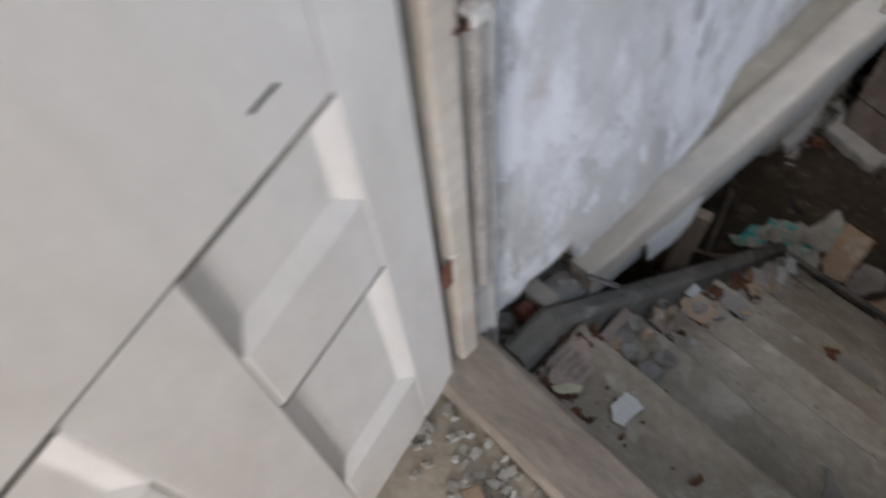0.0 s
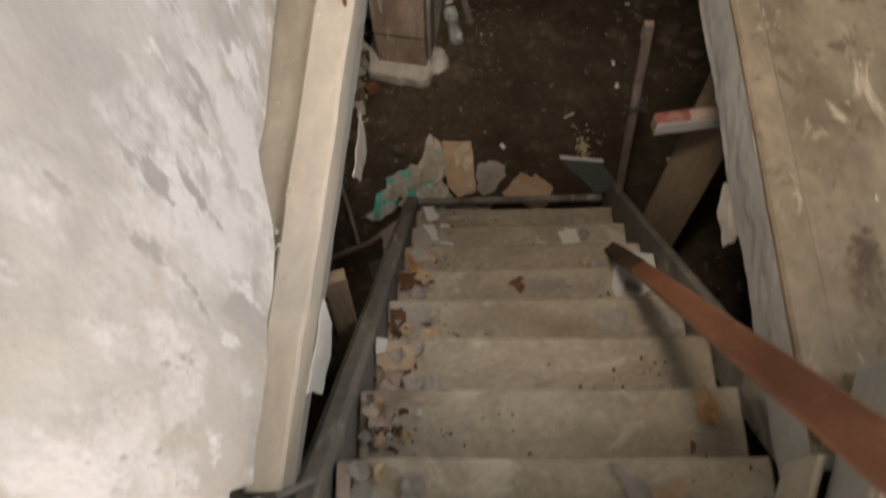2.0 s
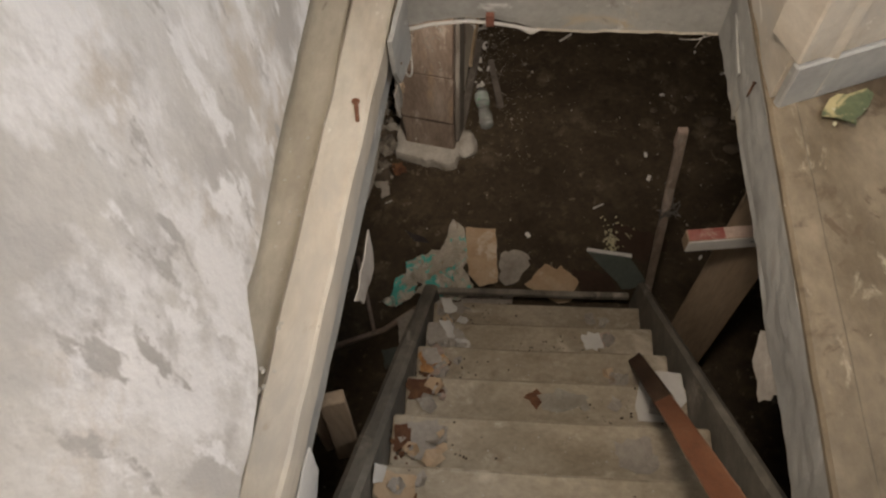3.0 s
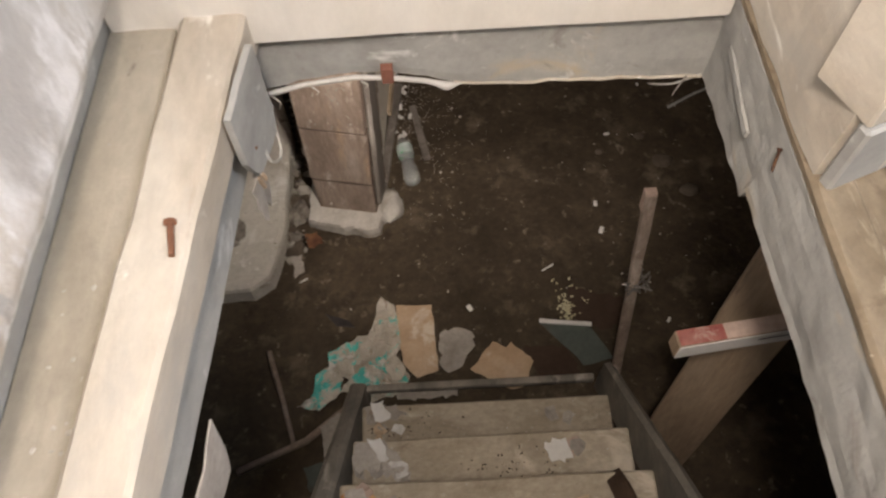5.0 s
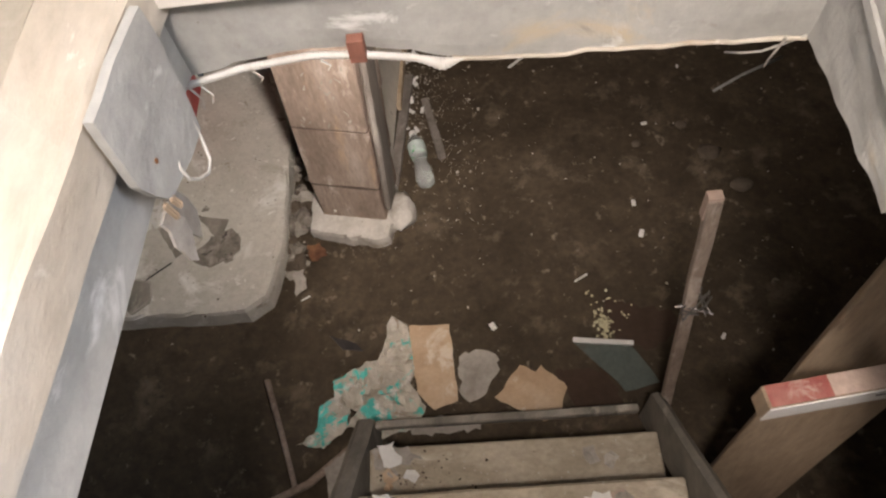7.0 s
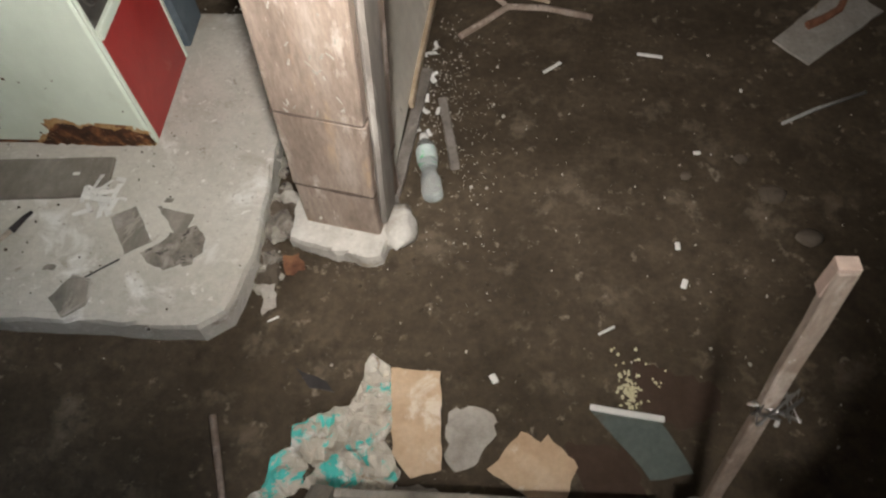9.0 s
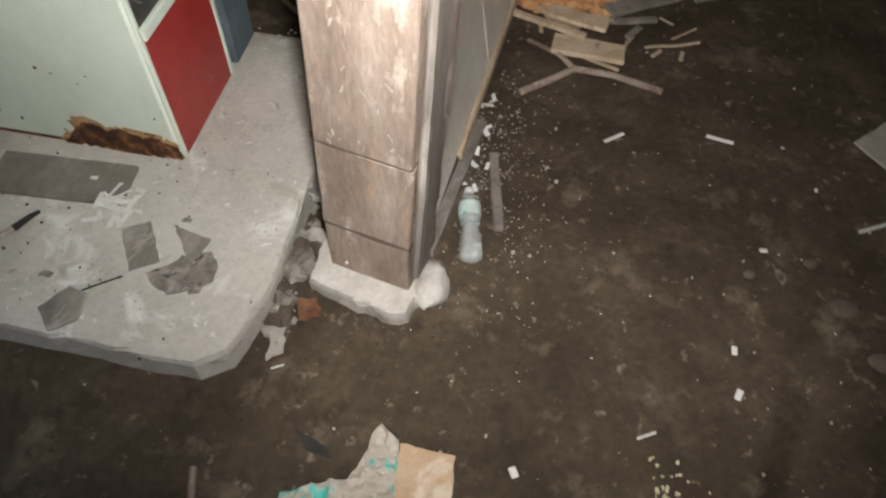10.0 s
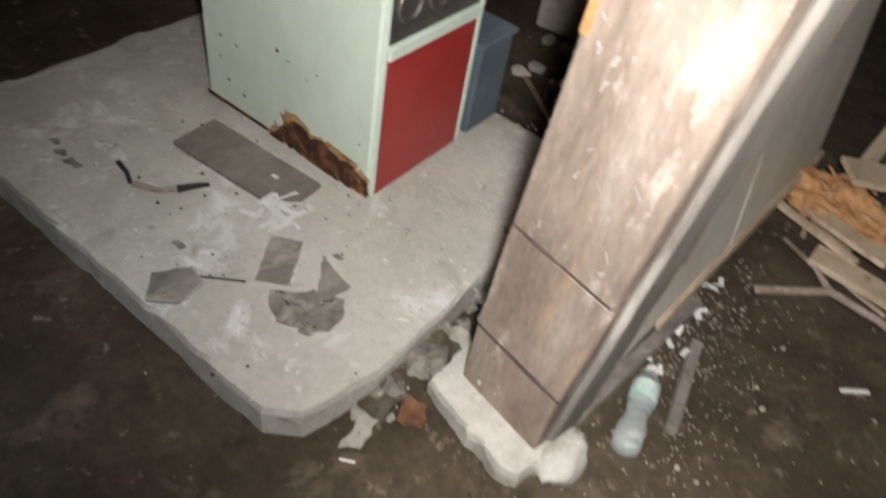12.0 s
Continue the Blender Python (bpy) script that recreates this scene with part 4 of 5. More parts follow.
# the lower length is a darker brown than the shaft
part("lower_end", plank((0.752, 1.005, 0.66), (0.6885, 0.664, 1.3255), 0.048, 0.024, up=(0.5, -0.75, -0.35), jig=0.0025), M_BARDARK, rail, "dark brown lower end")

brace = thing("leaning_board", "pale timber board leaning from the earth floor against the hatch edge", "board", (0.95, 1.12, 0.0))
part("board", plank((0.955, 1.12, 0.0), (1.035, 1.27, 1.72), 0.155, 0.03, up=(-0.55, -0.8, 0.1), jig=0.002), M_WOOD, brace)
block = thing("painted_batten", "short batten painted white and red, fixed to the leaning board", "batten", (0.9, 1.13, 1.23))
BM_ = along((0.786, 1.125, 1.247), (1.14, 1.165, 1.247))
core = part("batten", box(-0.036, 0.0, 0.0, 0.262, 0.0, 0.055, m=BM_, bevel=0.002), M_WOOD, block, "bare timber core")
part("white_face", box(0.0005, 0.003, 0.001, 0.261, 0.001, 0.054, m=BM_, bevel=0.0005), M_PAPERWHITE, core, "white painted face")
part("red_mark", box(-0.035, -0.001, 0.004, 0.10, 0.0555, 0.058, m=BM_, bevel=0.0005), M_REDMARK, core, "red painted top")
part("pink_mark", box(-0.035, -0.001, 0.1005, 0.260, 0.0555, 0.0575, m=BM_, bevel=0.0005), M_PINK, core, "pinkish worn paint")
part("pencil_mark", box(0.0032, 0.004, 0.17, 0.235, 0.033, 0.036, m=BM_, bevel=0), M_BLACK, core, "pencil mark")

stake = thing("stake", "thin upright wooden stake with pale cut top and wire", "stake", (0.90, 1.42, 0.0))
shaft = part("shaft", plank((0.905, 1.405, 0.0), (0.838, 1.567, 1.19), 0.030, 0.022, up=(0, -1, 0.1), cuts=8, jig=0.003), M_POST, stake)
part("cut_top", plank((0.8387, 1.5655, 1.125), (0.838, 1.569, 1.196), 0.0305, 0.0225, up=(0, -1, 0.1), cuts=0, jig=0.0, bevel=0.001), M_PINK, shaft, "pale cut end")
wr = random.Random(4)
knot = [Vector((0.858, 1.52, 0.82)) + Vector((wr.uniform(-0.035, 0.05), wr.uniform(-0.04, 0.03), wr.uniform(-0.04, 0.04))) for _ in range(26)]
part("wire", tube(knot, 0.0025, 5), M_METAL, shaft, "knotted grey wire")

flap = thing("hanging_board", "grey board scrap hanging under the beam with white cord", "board", (0.02, 1.30, 1.70))
part("board", sheet(ragged([(0.0, 0.0), (0.07, 0.004), (0.142, 0.0), (0.146, -0.045), (0.128, -0.165), (0.022, -0.150), (-0.005, -0.09)], 0.03, 0.003, 11), 0.010, 0.004, 3.0, 0.03, Matrix.Translation((0.040, 1.232, 1.935)) @ pose(0, 0, 0, 90, 0, 84)), M_GREY, flap)
for i, (yy, zz) in enumerate(((1.29, 1.855), (1.315, 1.83), (1.335, 1.80), (1.265, 1.835), (1.345, 1.86))):
    part("nail", lathe([(0.003, 0), (0.003, 0.0015), (0.0015, 0.002), (0.0015, 0.012)], pose(0.058, yy, zz, 0, -90, 0), 8), M_RUST, flap, "rusty nail head")
part("cord", tube([(0.060, 1.362, 1.835), (0.062, 1.355, 1.800), (0.064, 1.350, 1.765), (0.064, 1.342, 1.735), (0.063, 1.326, 1.730), (0.062, 1.304, 1.748), (0.060, 1.290, 1.768), (0.058, 1.290, 1.790), (0.056, 1.302, 1.800)], 0.0024, 6), M_WIRE, flap, "loop of white cord", smooth=True)
for i, (yy, zz, ln) in enumerate(((1.236, 1.80, 0.030), (1.252, 1.79, 0.022), (1.355, 1.79, 0.020), (1.362, 1.83, 0.018))):
    part("splinter", plank((0.055, yy, zz), (0.058, yy + 0.004, zz - ln), 0.008, 0.003, up=(1, 0, 0), cuts=2, jig=0.002), M_WOOD, flap, "torn pale wood fibre")
for i, yy in enumerate((1.235, 1.265)):
    part("torn_strip", sheet(ragged([(0, 0), (0.03, 0), (0.034, -0.07), (0.012, -0.10), (0.0, -0.06)], 0.02, 0.005, 20 + i), 0.003, 0.008, i * 2.0, 0.02, Matrix.Translation((0.030, yy, 1.765)) @ pose(0, 0, 0, 90, 0, 88)), M_PAPERGREY, flap)

hung = thing("torn_sheet", "torn white and grey sheet hanging below the beam", "sheet", (-0.02, 0.33, 1.78))
part("sheet", sheet(ragged([(0.0, 0.0), (0.17, 0.0), (0.15, -0.09), (0.10, -0.135), (0.02, -0.11)], 0.03, 0.004, 31), 0.003, 0.01, 5.0, 0.03, Matrix.Translation((-0.035, 0.25, 1.86)) @ pose(0, 0, 0, 90, 0, 86)), M_PAPERWHITE, hung)
part("scrap", sheet(ragged([(0.0, 0.0), (0.16, 0.0), (0.12, -0.10), (0.02, -0.06)], 0.03, 0.005, 33), 0.003, 0.012, 8.0, 0.03, Matrix.Translation((0.0, 0.72, 1.77)) @ pose(0, 0, 0, 90, 0, 86)), M_PAPERGREY, hung)
stub = thing("timber_offcut", "pale broken timber offcut wedged beside the stair string", "offcut", (-0.10, 0.6, 1.30))
part("offcut", plank((-0.105, 0.55, 1.10), (-0.075, 0.585, 1.50), 0.060, 0.032, up=(0.3, -1, 0), jig=0.004), M_WOOD, stub)
part("offcut", plank((-0.150, 0.57, 1.10), (-0.115, 0.575, 1.56), 0.040, 0.028, up=(0.5, -1, 0), jig=0.004), M_WOOD, stub)

# ---- papers and scraps at the stair foot ----
def scrap(name, label, cat, outline, at, material, seed, tilt=(0, 0, 0), thick=0.002, wave=0.012, torn=0.006, step=0.02, cells=0.03, group=""):
    return single(name, sheet(ragged(outline, step, torn, seed), thick, wave, seed * 1.3, cells, pose(*at, *tilt)), material, label, cat, group)


P = "papers by the stair foot"
def crumple(outline, at, seed, wave, tilt=(0, 0, 0)):
    """A wallpaper sheet creased into sharp folds."""
    bm = sheet(ragged(outline, 0.018, 0.007, seed), 0.002, 0.0, seed, 0.018)
    for v in bm.verts:
        p = Vector((v.co.x * 13 + seed, v.co.y * 13, seed))
        v.co.z += wave * (abs(noise.noise(p)) + 0.5 * abs(noise.noise(p * 2.3)) + 0.2 * noise.noise(p * 5))
    bmesh.ops.transform(bm, matrix=pose(*at, *tilt), verts=bm.verts)
    return bm


for k, (outline, z, wave) in enumerate([
        ([(-0.29, 1.46), (-0.24, 1.50), (-0.21, 1.60), (-0.16, 1.62), (-0.12, 1.58), (-0.12, 1.52), (-0.20, 1.44)], 0.006, 0.05),
        ([(-0.18, 1.60), (-0.18, 1.68), (-0.09, 1.72), (-0.02, 1.74), (0.04, 1.89), (0.09, 1.87), (0.12, 1.70), (0.05, 1.58), (-0.06, 1.55)], 0.010, 0.07),
        ([(-0.12, 1.50), (-0.08, 1.57), (0.02, 1.62), (0.10, 1.64), (0.15, 1.56), (0.12, 1.48), (-0.02, 1.46)], 0.030, 0.06),
        ([(-0.02, 1.64), (0.04, 1.78), (0.10, 1.80), (0.12, 1.68), (0.06, 1.62)], 0.050, 0.05)]):
    single("wallpaper_scrap", crumple(outline, (0, 0, z), 12.0 + 3 * k, wave), M_PAPER, "crumpled turquoise and cream torn wallpaper on the earth floor", "paper", P)
scrap("cardboard_piece", "tan cardboard rectangle lying on torn wallpaper", "cardboard", [(0.10, 1.845), (0.245, 1.84), (0.262, 1.56), (0.18, 1.535), (0.125, 1.60)], (0, 0, 0.075), M_PAPERTAN, 13, torn=0.003, wave=0.01, group=P)
scrap("grey_paper", "grey crumpled paper on the earth floor", "paper", [(0.27, 1.74), (0.33, 1.76), (0.40, 1.74), (0.41, 1.68), (0.36, 1.60), (0.30, 1.57), (0.27, 1.60)], (0, 0, 0.006), M_PAPERGREY, 14, wave=0.03, torn=0.01, group=P)
scrap("cardboard_piece", "tan torn cardboard piece on the earth floor", "cardboard", [(0.385, 1.585), (0.48, 1.695), (0.535, 1.665), (0.555, 1.69), (0.635, 1.60), (0.60, 1.51), (0.54, 1.49), (0.46, 1.535)], (0, 0, 0.006), M_PAPERTAN, 15, torn=0.005, wave=0.014, group=P)
scrap("paper_scrap", "pale paper scraps at the stair foot", "paper", [(0.09, 1.50), (0.20, 1.53), (0.28, 1.50), (0.34, 1.52), (0.33, 1.47), (0.10, 1.465)], (0, 0, 0.02), M_PAPERGREY, 16, wave=0.03, torn=0.008, group=P)
scrap("paper_scrap", "grey paper scrap beside the stair string", "paper", [(-0.19, 1.37), (-0.12, 1.42), (-0.05, 1.37), (-0.07, 1.22), (-0.16, 1.24)], (0, 0, 0.05), M_PAPERGREY, 17, wave=0.03, group=P)
scrap("paper_scrap", "faded teal paper scrap beside the stair string", "paper", [(-0.25, 1.23), (-0.10, 1.27), (-0.09, 1.19), (-0.22, 1.14)], (0, 0, 0.02), M_TEAL, 18, wave=0.02, group=P)
teal = thing("glass_shard", "dull teal sheet with a white broken edge on the floor", "shard", (0.8, 1.7, 0.0))
part("sheet", sheet(ragged([(0.68, 1.765), (0.87, 1.745), (0.95, 1.60), (0.83, 1.575)], 0.04, 0.006, 22), 0.004, 0.006, 2.0, 0.04, pose(0, 0, 0.006)), M_TEAL, teal)
part("white_edge", plank((0.675, 1.772, 0.026), (0.885, 1.745, 0.024), 0.018, 0.012, cuts=6, jig=0.003), M_PAPERWHITE, teal, "white broken edge")
scrap("rusty_plate", "thin rust-red sheet pressed into the earth", "plate", [(0.83, 1.93), (1.04, 1.86), (1.05, 1.78), (0.92, 1.72), (0.80, 1.80)], (0, 0, 0.004), M_MAROON, 23, wave=0.006, torn=0.014)
scrap("rusty_plate", "thin rust-red sheet pressed into the earth", "plate", [(0.60, 1.66), (0.78, 1.66), (0.82, 1.53), (0.66, 1.50)], (0, 0, 0.003), M_MAROON, 24, wave=0.006, torn=0.014)
foam = bmesh.new()
fr = random.Random(6)
for i in range(110):
    a, r = fr.uniform(0, 6.28), abs(fr.gauss(0, 0.024))
    t = lump((0.795 + r * math.cos(a) * 0.8 + 0.16 * (fr.random() - 0.3) * (i > 88), 1.82 + r * math.sin(a) * 1.6 + 0.14 * fr.random() * (i > 88), 0.007), (0.006 * fr.uniform(0.4, 1.3), 0.006 * fr.uniform(0.4, 1.3), 0.006), i, 1)
    me = bpy.data.meshes.new("tmp")
    t.to_mesh(me)
    t.free()
    foam.from_mesh(me)
    bpy.data.meshes.remove(me)
single("foam_crumbs", foam, M_YELLOW, "heap of yellowed foam crumbs on the earth", "crumbs", kind="stuff")


def stick(name, label, pts, r, material, taper=0.8, cat="stick"):
    return single(name, rough_up(tube(pts, r, 7, taper), r * 0.3, 30), material, label, cat, smooth=True)


stick("stick", "thin dark stick lying on the earth floor", [(-0.42, 1.70, 0.015), (-0.35, 1.50, 0.018), (-0.29, 1.31, 0.02)], 0.012, M_POST)
stick("stick", "grey stick lying against the stair string", [(-0.50, 1.23, 0.02), (-0.25, 1.33, 0.02), (-0.03, 1.50, 0.03)], 0.014, M_POST)
single("plank", plank((0.042, 2.50, 0.03), (0.118, 3.10, 0.03), 0.042, 0.022), M_GREYWOOD, "grey lath lying beside the post", "lath")
single("plank", plank((0.249, 2.63, 0.018), (0.182, 2.96, 0.020), 0.032, 0.024), M_GREYWOOD, "short dark lath end by the bottle", "lath")
single("black_shard", sheet(ragged([(-0.20, 1.86), (-0.10, 1.82), (-0.075, 1.79), (-0.15, 1.80)], 0.03, 0.003, 40), 0.004, 0.008, 1.0, 0.03, pose(0, 0, 0.004)), M_BLACK, "black plastic shard on the earth", "shard")

# bottle
bt = thing("plastic_bottle", "empty clear plastic bottle with green label lying on earth", "bottle", (0.15, 2.55, 0.04))
BX = along((0.182, 2.475, 0.040), (0.128, 2.755, 0.038)) @ pose(0, 0, 0, -90)
flask = part("body", lathe([(0.020, 0), (0.034, 0.006), (0.036, 0.02), (0.036, 0.075), (0.030, 0.10), (0.027, 0.115), (0.031, 0.135), (0.036, 0.16), (0.036, 0.215), (0.030, 0.238), (0.016, 0.258), (0.013, 0.262), (0.013, 0.274)], BX, 20), M_BOTTLE, bt, smooth=True)
part("label", lathe([(0.0365, 0.160), (0.037, 0.162), (0.037, 0.212), (0.0365, 0.214)], BX, 20), M_LABEL, flask, "green and white label", smooth=True)
part("cap", lathe([(0.0150, 0.266), (0.0155, 0.268), (0.0155, 0.282), (0.014, 0.285)], BX, 14), M_PAPERWHITE, flask, "white cap", smooth=True)

# ---- things on the slab ----
single("grey_board", plank((-1.375, 2.46, 0.121), (-0.925, 2.485, 0.121), 0.165, 0.018, jig=0.003), M_GREYDIM, "flat grey board lying before the cabinet", "board")
scrap("dark_tile", "dark square tile with a broken rim on the slab", "tile", [(-0.985, 2.02), (-0.93, 2.10), (-0.865, 2.08), (-0.86, 2.00), (-0.92, 1.955)], (0, 0, 0.102), M_STRING, 50, thick=0.006, wave=0.004, torn=0.004)
scrap("dark_tile", "dark rectangular scrap with a small square on the slab", "tile", [(-0.88, 2.325), (-0.805, 2.37), (-0.715, 2.235), (-0.79, 2.185)], (0, 0, 0.102), M_STRING, 51, thick=0.004, wave=0.004, torn=0.002)
scrap("mortar_stain", "dark speckled crumbling mortar patch on the slab", "mortar", [(-0.74, 2.19), (-0.66, 2.27), (-0.58, 2.30), (-0.54, 2.22), (-0.56, 2.155), (-0.66, 2.14)], (0, 0, 0.101), M_MORTAR, 52, thick=0.004, wave=0.008, torn=0.012)
tool = thing("pliers", "old rusty hand tool lying on the slab", "tool", (-1.25, 2.25, 0.11))
part("handle", tube([(-1.29, 2.185, 0.112), (-1.22, 2.215, 0.116), (-1.19, 2.255, 0.116)], 0.010, 7, 0.8), M_THRESH, tool, "brown handle")
part("jaw", tube([(-1.19, 2.255, 0.116), (-1.165, 2.31, 0.114), (-1.15, 2.335, 0.112)], 0.012, 7, 0.5), M_BLACK, tool, "black jaw")
part("handle", tube([(-1.395, 2.21, 0.112), (-1.34, 2.20, 0.114), (-1.30, 2.182, 0.112)], 0.008, 7, 0.8), M_BLACK, tool, "black handle")
fl = random.Random(21)
for i in range(22):
    a = fl.uniform(0, 3.14)
    cx, cy = -0.93 + fl.gauss(0, 0.045), 2.40 + fl.gauss(0, 0.04)
    w, h = fl.uniform(0.005, 0.012), fl.uniform(0.014, 0.042)
    scrap("paint_flake", "white flake of old paint on the slab", "flake", [(-w, -h), (w, -h * 0.8), (w * 0.8, h), (-w * 0.7, h * 0.9)], (cx, cy, 0.122 + 0.003 * i % 0.012), M_PAPERWHITE, 60 + i, (fl.uniform(-12, 12), fl.uniform(-12, 12), math.degrees(a)), 0.002, 0.006, 0.003, group="paint flakes on the slab")
rub = random.Random(8)
for i in range(34):
    y = 2.12 + 0.62 * rub.random()
    s = rub.uniform(0.012, 0.042)
    single("rubble", rough_up(lump((-0.362 + rub.uniform(-0.02, 0.055), y, s * 0.45), (s, s * rub.uniform(0.7, 1.3), s * 0.75), i * 3.0, 2, 0.5), 0.004, 40), (M_LUMP, M_RUBBLE, M_MORTAR)[i % 3], "crumbling mortar lump beside the slab edge", "rubble", "rubble along the slab")

# ---- wood pile by the partition ----
WP = "broken wood pile"
PILE = [((0.328, 3.583, 0.045), (0.616, 3.573, 0.040), 0.105, 0.022), ((0.155, 3.71, 0.07), (0.455, 3.625, 0.06), 0.030, 0.018), ((0.30, 3.735, 0.085), (0.535, 3.675, 0.085), 0.075, 0.018),
        ((0.285, 4.01, 0.135), (0.620, 4.225, 0.120), 0.150, 0.024), ((0.535, 3.800, 0.075), (0.86, 4.02, 0.065), 0.080, 0.022), ((0.555, 3.775, 0.04), (0.74, 3.828, 0.04), 0.026, 0.020),
        ((0.575, 4.075, 0.11), (0.690, 4.045, 0.10), 0.085, 0.020), ((0.76, 4.17, 0.02), (0.74, 4.50, 0.55), 0.065, 0.030), ((0.335, 4.32, 0.02), (0.37, 4.42, 0.66), 0.060, 0.030),
        ((0.44, 4.24, 0.20), (0.70, 4.49, 0.21), 0.110, 0.022), ((0.22, 4.02, 0.05), (0.30, 3.80, 0.06), 0.035, 0.020), ((0.20, 3.86, 0.04), (0.42, 3.70, 0.03), 0.050, 0.018),
        ((0.625, 3.689, 0.03), (0.675, 3.775, 0.03), 0.030, 0.010), ((0.45, 3.56, 0.015), (0.60, 3.50, 0.015), 0.016, 0.010), ((0.90, 4.02, 0.03), (1.20, 4.16, 0.03), 0.030, 0.022),
        ((0.82, 4.38, 0.12), (1.05, 4.30, 0.06), 0.070, 0.022), ((0.62, 4.32, 0.09), (0.90, 4.22, 0.08), 0.055, 0.025), ((0.70, 3.66, 0.015), (0.92, 3.74, 0.015), 0.014, 0.010)]
for i, (p, q, w, th) in enumerate(PILE):
    single("broken_board", plank(p, q, w, th, jig=0.005, seed=i * 2.0), M_GREYWOOD if i in (4, 5, 12, 14) else M_PILE, "grey weathered board in the wood pile" if i in (4, 5, 12, 14) else "broken pale board in the wood pile", "board", WP)
single("bark_scrap", rough_up(lump((0.32, 3.90, 0.04), (0.15, 0.13, 0.075), 5.0, 4, 0.5), 0.014, 28), M_ORANGE, "orange fibrous bark heap on the wood pile", "bark")
single("bark_scrap", rough_up(lump((0.52, 3.90, 0.03), (0.12, 0.06, 0.045), 9.0, 3, 0.45), 0.010, 25), M_ORANGE, "orange fibrous bark scrap on the wood pile", "bark")
fb = random.Random(91)
for i in range(46):
    x, y, a, ln = 0.34 + fb.gauss(0, 0.10), 3.90 + fb.gauss(0, 0.08), fb.uniform(0, 6.28), fb.uniform(0.03, 0.10)
    z = 0.05 + 0.05 * max(0, 1 - math.hypot(x - 0.32, y - 3.9) / 0.16)
    single("bark_strip", rough_up(plank((x, y, z), (x + ln * math.cos(a), y + ln * math.sin(a), z + fb.uniform(-0.02, 0.03)), fb.uniform(0.008, 0.022), 0.004, cuts=3, jig=0.004, seed=i), 0.003, 30), M_ORANGE if i % 3 else M_PILE, "torn orange strip of bark on the wood pile", "bark", "bark strips")
br = thing("dead_branch", "forked grey dead branch on the earth floor", "branch", (0.45, 3.4, 0.0))
part("limb", rough_up(tube([(0.235, 3.28, 0.022), (0.33, 3.36, 0.026), (0.427, 3.449, 0.03), (0.584, 3.446, 0.025), (0.77, 3.40, 0.02)], 0.015, 7, 0.9), 0.004, 30), M_POST, br, smooth=True)
part("twig", rough_up(tube([(0.427, 3.449, 0.03), (0.36, 3.53, 0.025), (0.23, 3.60, 0.02)], 0.012, 7, 0.7), 0.004, 30), M_POST, br, smooth=True)
card = thing("grey_plate", "grey board with a rusty iron lying on it", "board", (1.6, 3.3, 0.0))
part("board", sheet(ragged([(1.46, 3.28), (1.57, 3.15), (1.92, 3.45), (1.80, 3.62)], 0.06, 0.004, 44), 0.008, 0.006, 3.0, 0.05, pose(0, 0, 0.006)), M_PAPERGREY, card)
part("iron", tube([(1.60, 3.35, 0.03), (1.66, 3.38, 0.035), (1.74, 3.44, 0.035), (1.84, 3.62, 0.03)], 0.018, 7, 0.7), M_NAIL, card, "rusty iron piece")
stick("stick", "thin pale stick on the earth floor", [(1.42, 2.86, 0.01), (1.55, 2.93, 0.012), (1.75, 3.02, 0.01)], 0.007, M_GREY)

tile_rim = thing("tile_rim", "broken glass rim and small square on dark scraps", "shard", (-0.9, 2.05, 0.10))
part("rim", tube([(-0.93, 2.10, 0.113), (-0.865, 2.085, 0.115), (-0.855, 2.01, 0.113), (-0.915, 1.96, 0.112)], 0.004, 5), M_PAPERGREY, tile_rim, "pale glassy rim")
part("square", sheet([(-0.868, 2.318), (-0.815, 2.352), (-0.785, 2.305), (-0.838, 2.272)], 0.002, 0.001, 3.0, 0.05, pose(0, 0, 0.113)), M_PAPERGREY, tile_rim, "paler small square")
single("wire_scrap", tube([(-0.90, 2.09, 0.107), (-0.86, 2.12, 0.108), (-0.80, 2.165, 0.108)], 0.003, 5), M_BLACK, "bent dark wire scrap on the slab", "wire")
# far corner behind the cabinet
for i, (x, y, z, w, d, h, r) in enumerate([(-0.98, 4.30, 0.0, 0.40, 0.20, 0.19, 12), (-0.93, 4.33, 0.191, 0.40, 0.20, 0.19, 9), (-1.02, 4.32, 0.382, 0.40, 0.20, 0.19, 14), (-0.52, 4.42, 0.0, 0.40, 0.20, 0.19, -4)]):
    single("concrete_block", box(-w / 2, w / 2, -d / 2, d / 2, 0, h, m=pose(x, y, z, 0, 0, r), cuts=3, jig=0.006, bevel=0.008, seed=i * 3.0), M_RUBBLE, "grey concrete block stacked in the dark corner", "block", "stacked blocks")
tin = thing("black_bottle", "small black bottle lying behind the slab", "bottle", (-0.78, 3.72, 0.03))
part("body", lathe([(0.03, 0), (0.036, 0.01), (0.036, 0.10), (0.02, 0.13), (0.014, 0.15)], along((-0.72, 3.62, 0.036), (-0.82, 3.76, 0.036)) @ pose(0, 0, 0, -90), 14), M_BLACK, tin, smooth=True)
part("cap", lathe([(0.015, 0.15), (0.016, 0.152), (0.016, 0.17)], along((-0.72, 3.62, 0.036), (-0.82, 3.76, 0.036)) @ pose(0, 0, 0, -90), 12), M_YELLOW, tin, "yellow cap")
single("lath", plank((-0.98, 3.78, 0.015), (-0.62, 3.50, 0.015), 0.022, 0.01), M_WOOD, "thin lath lying behind the slab", "lath")
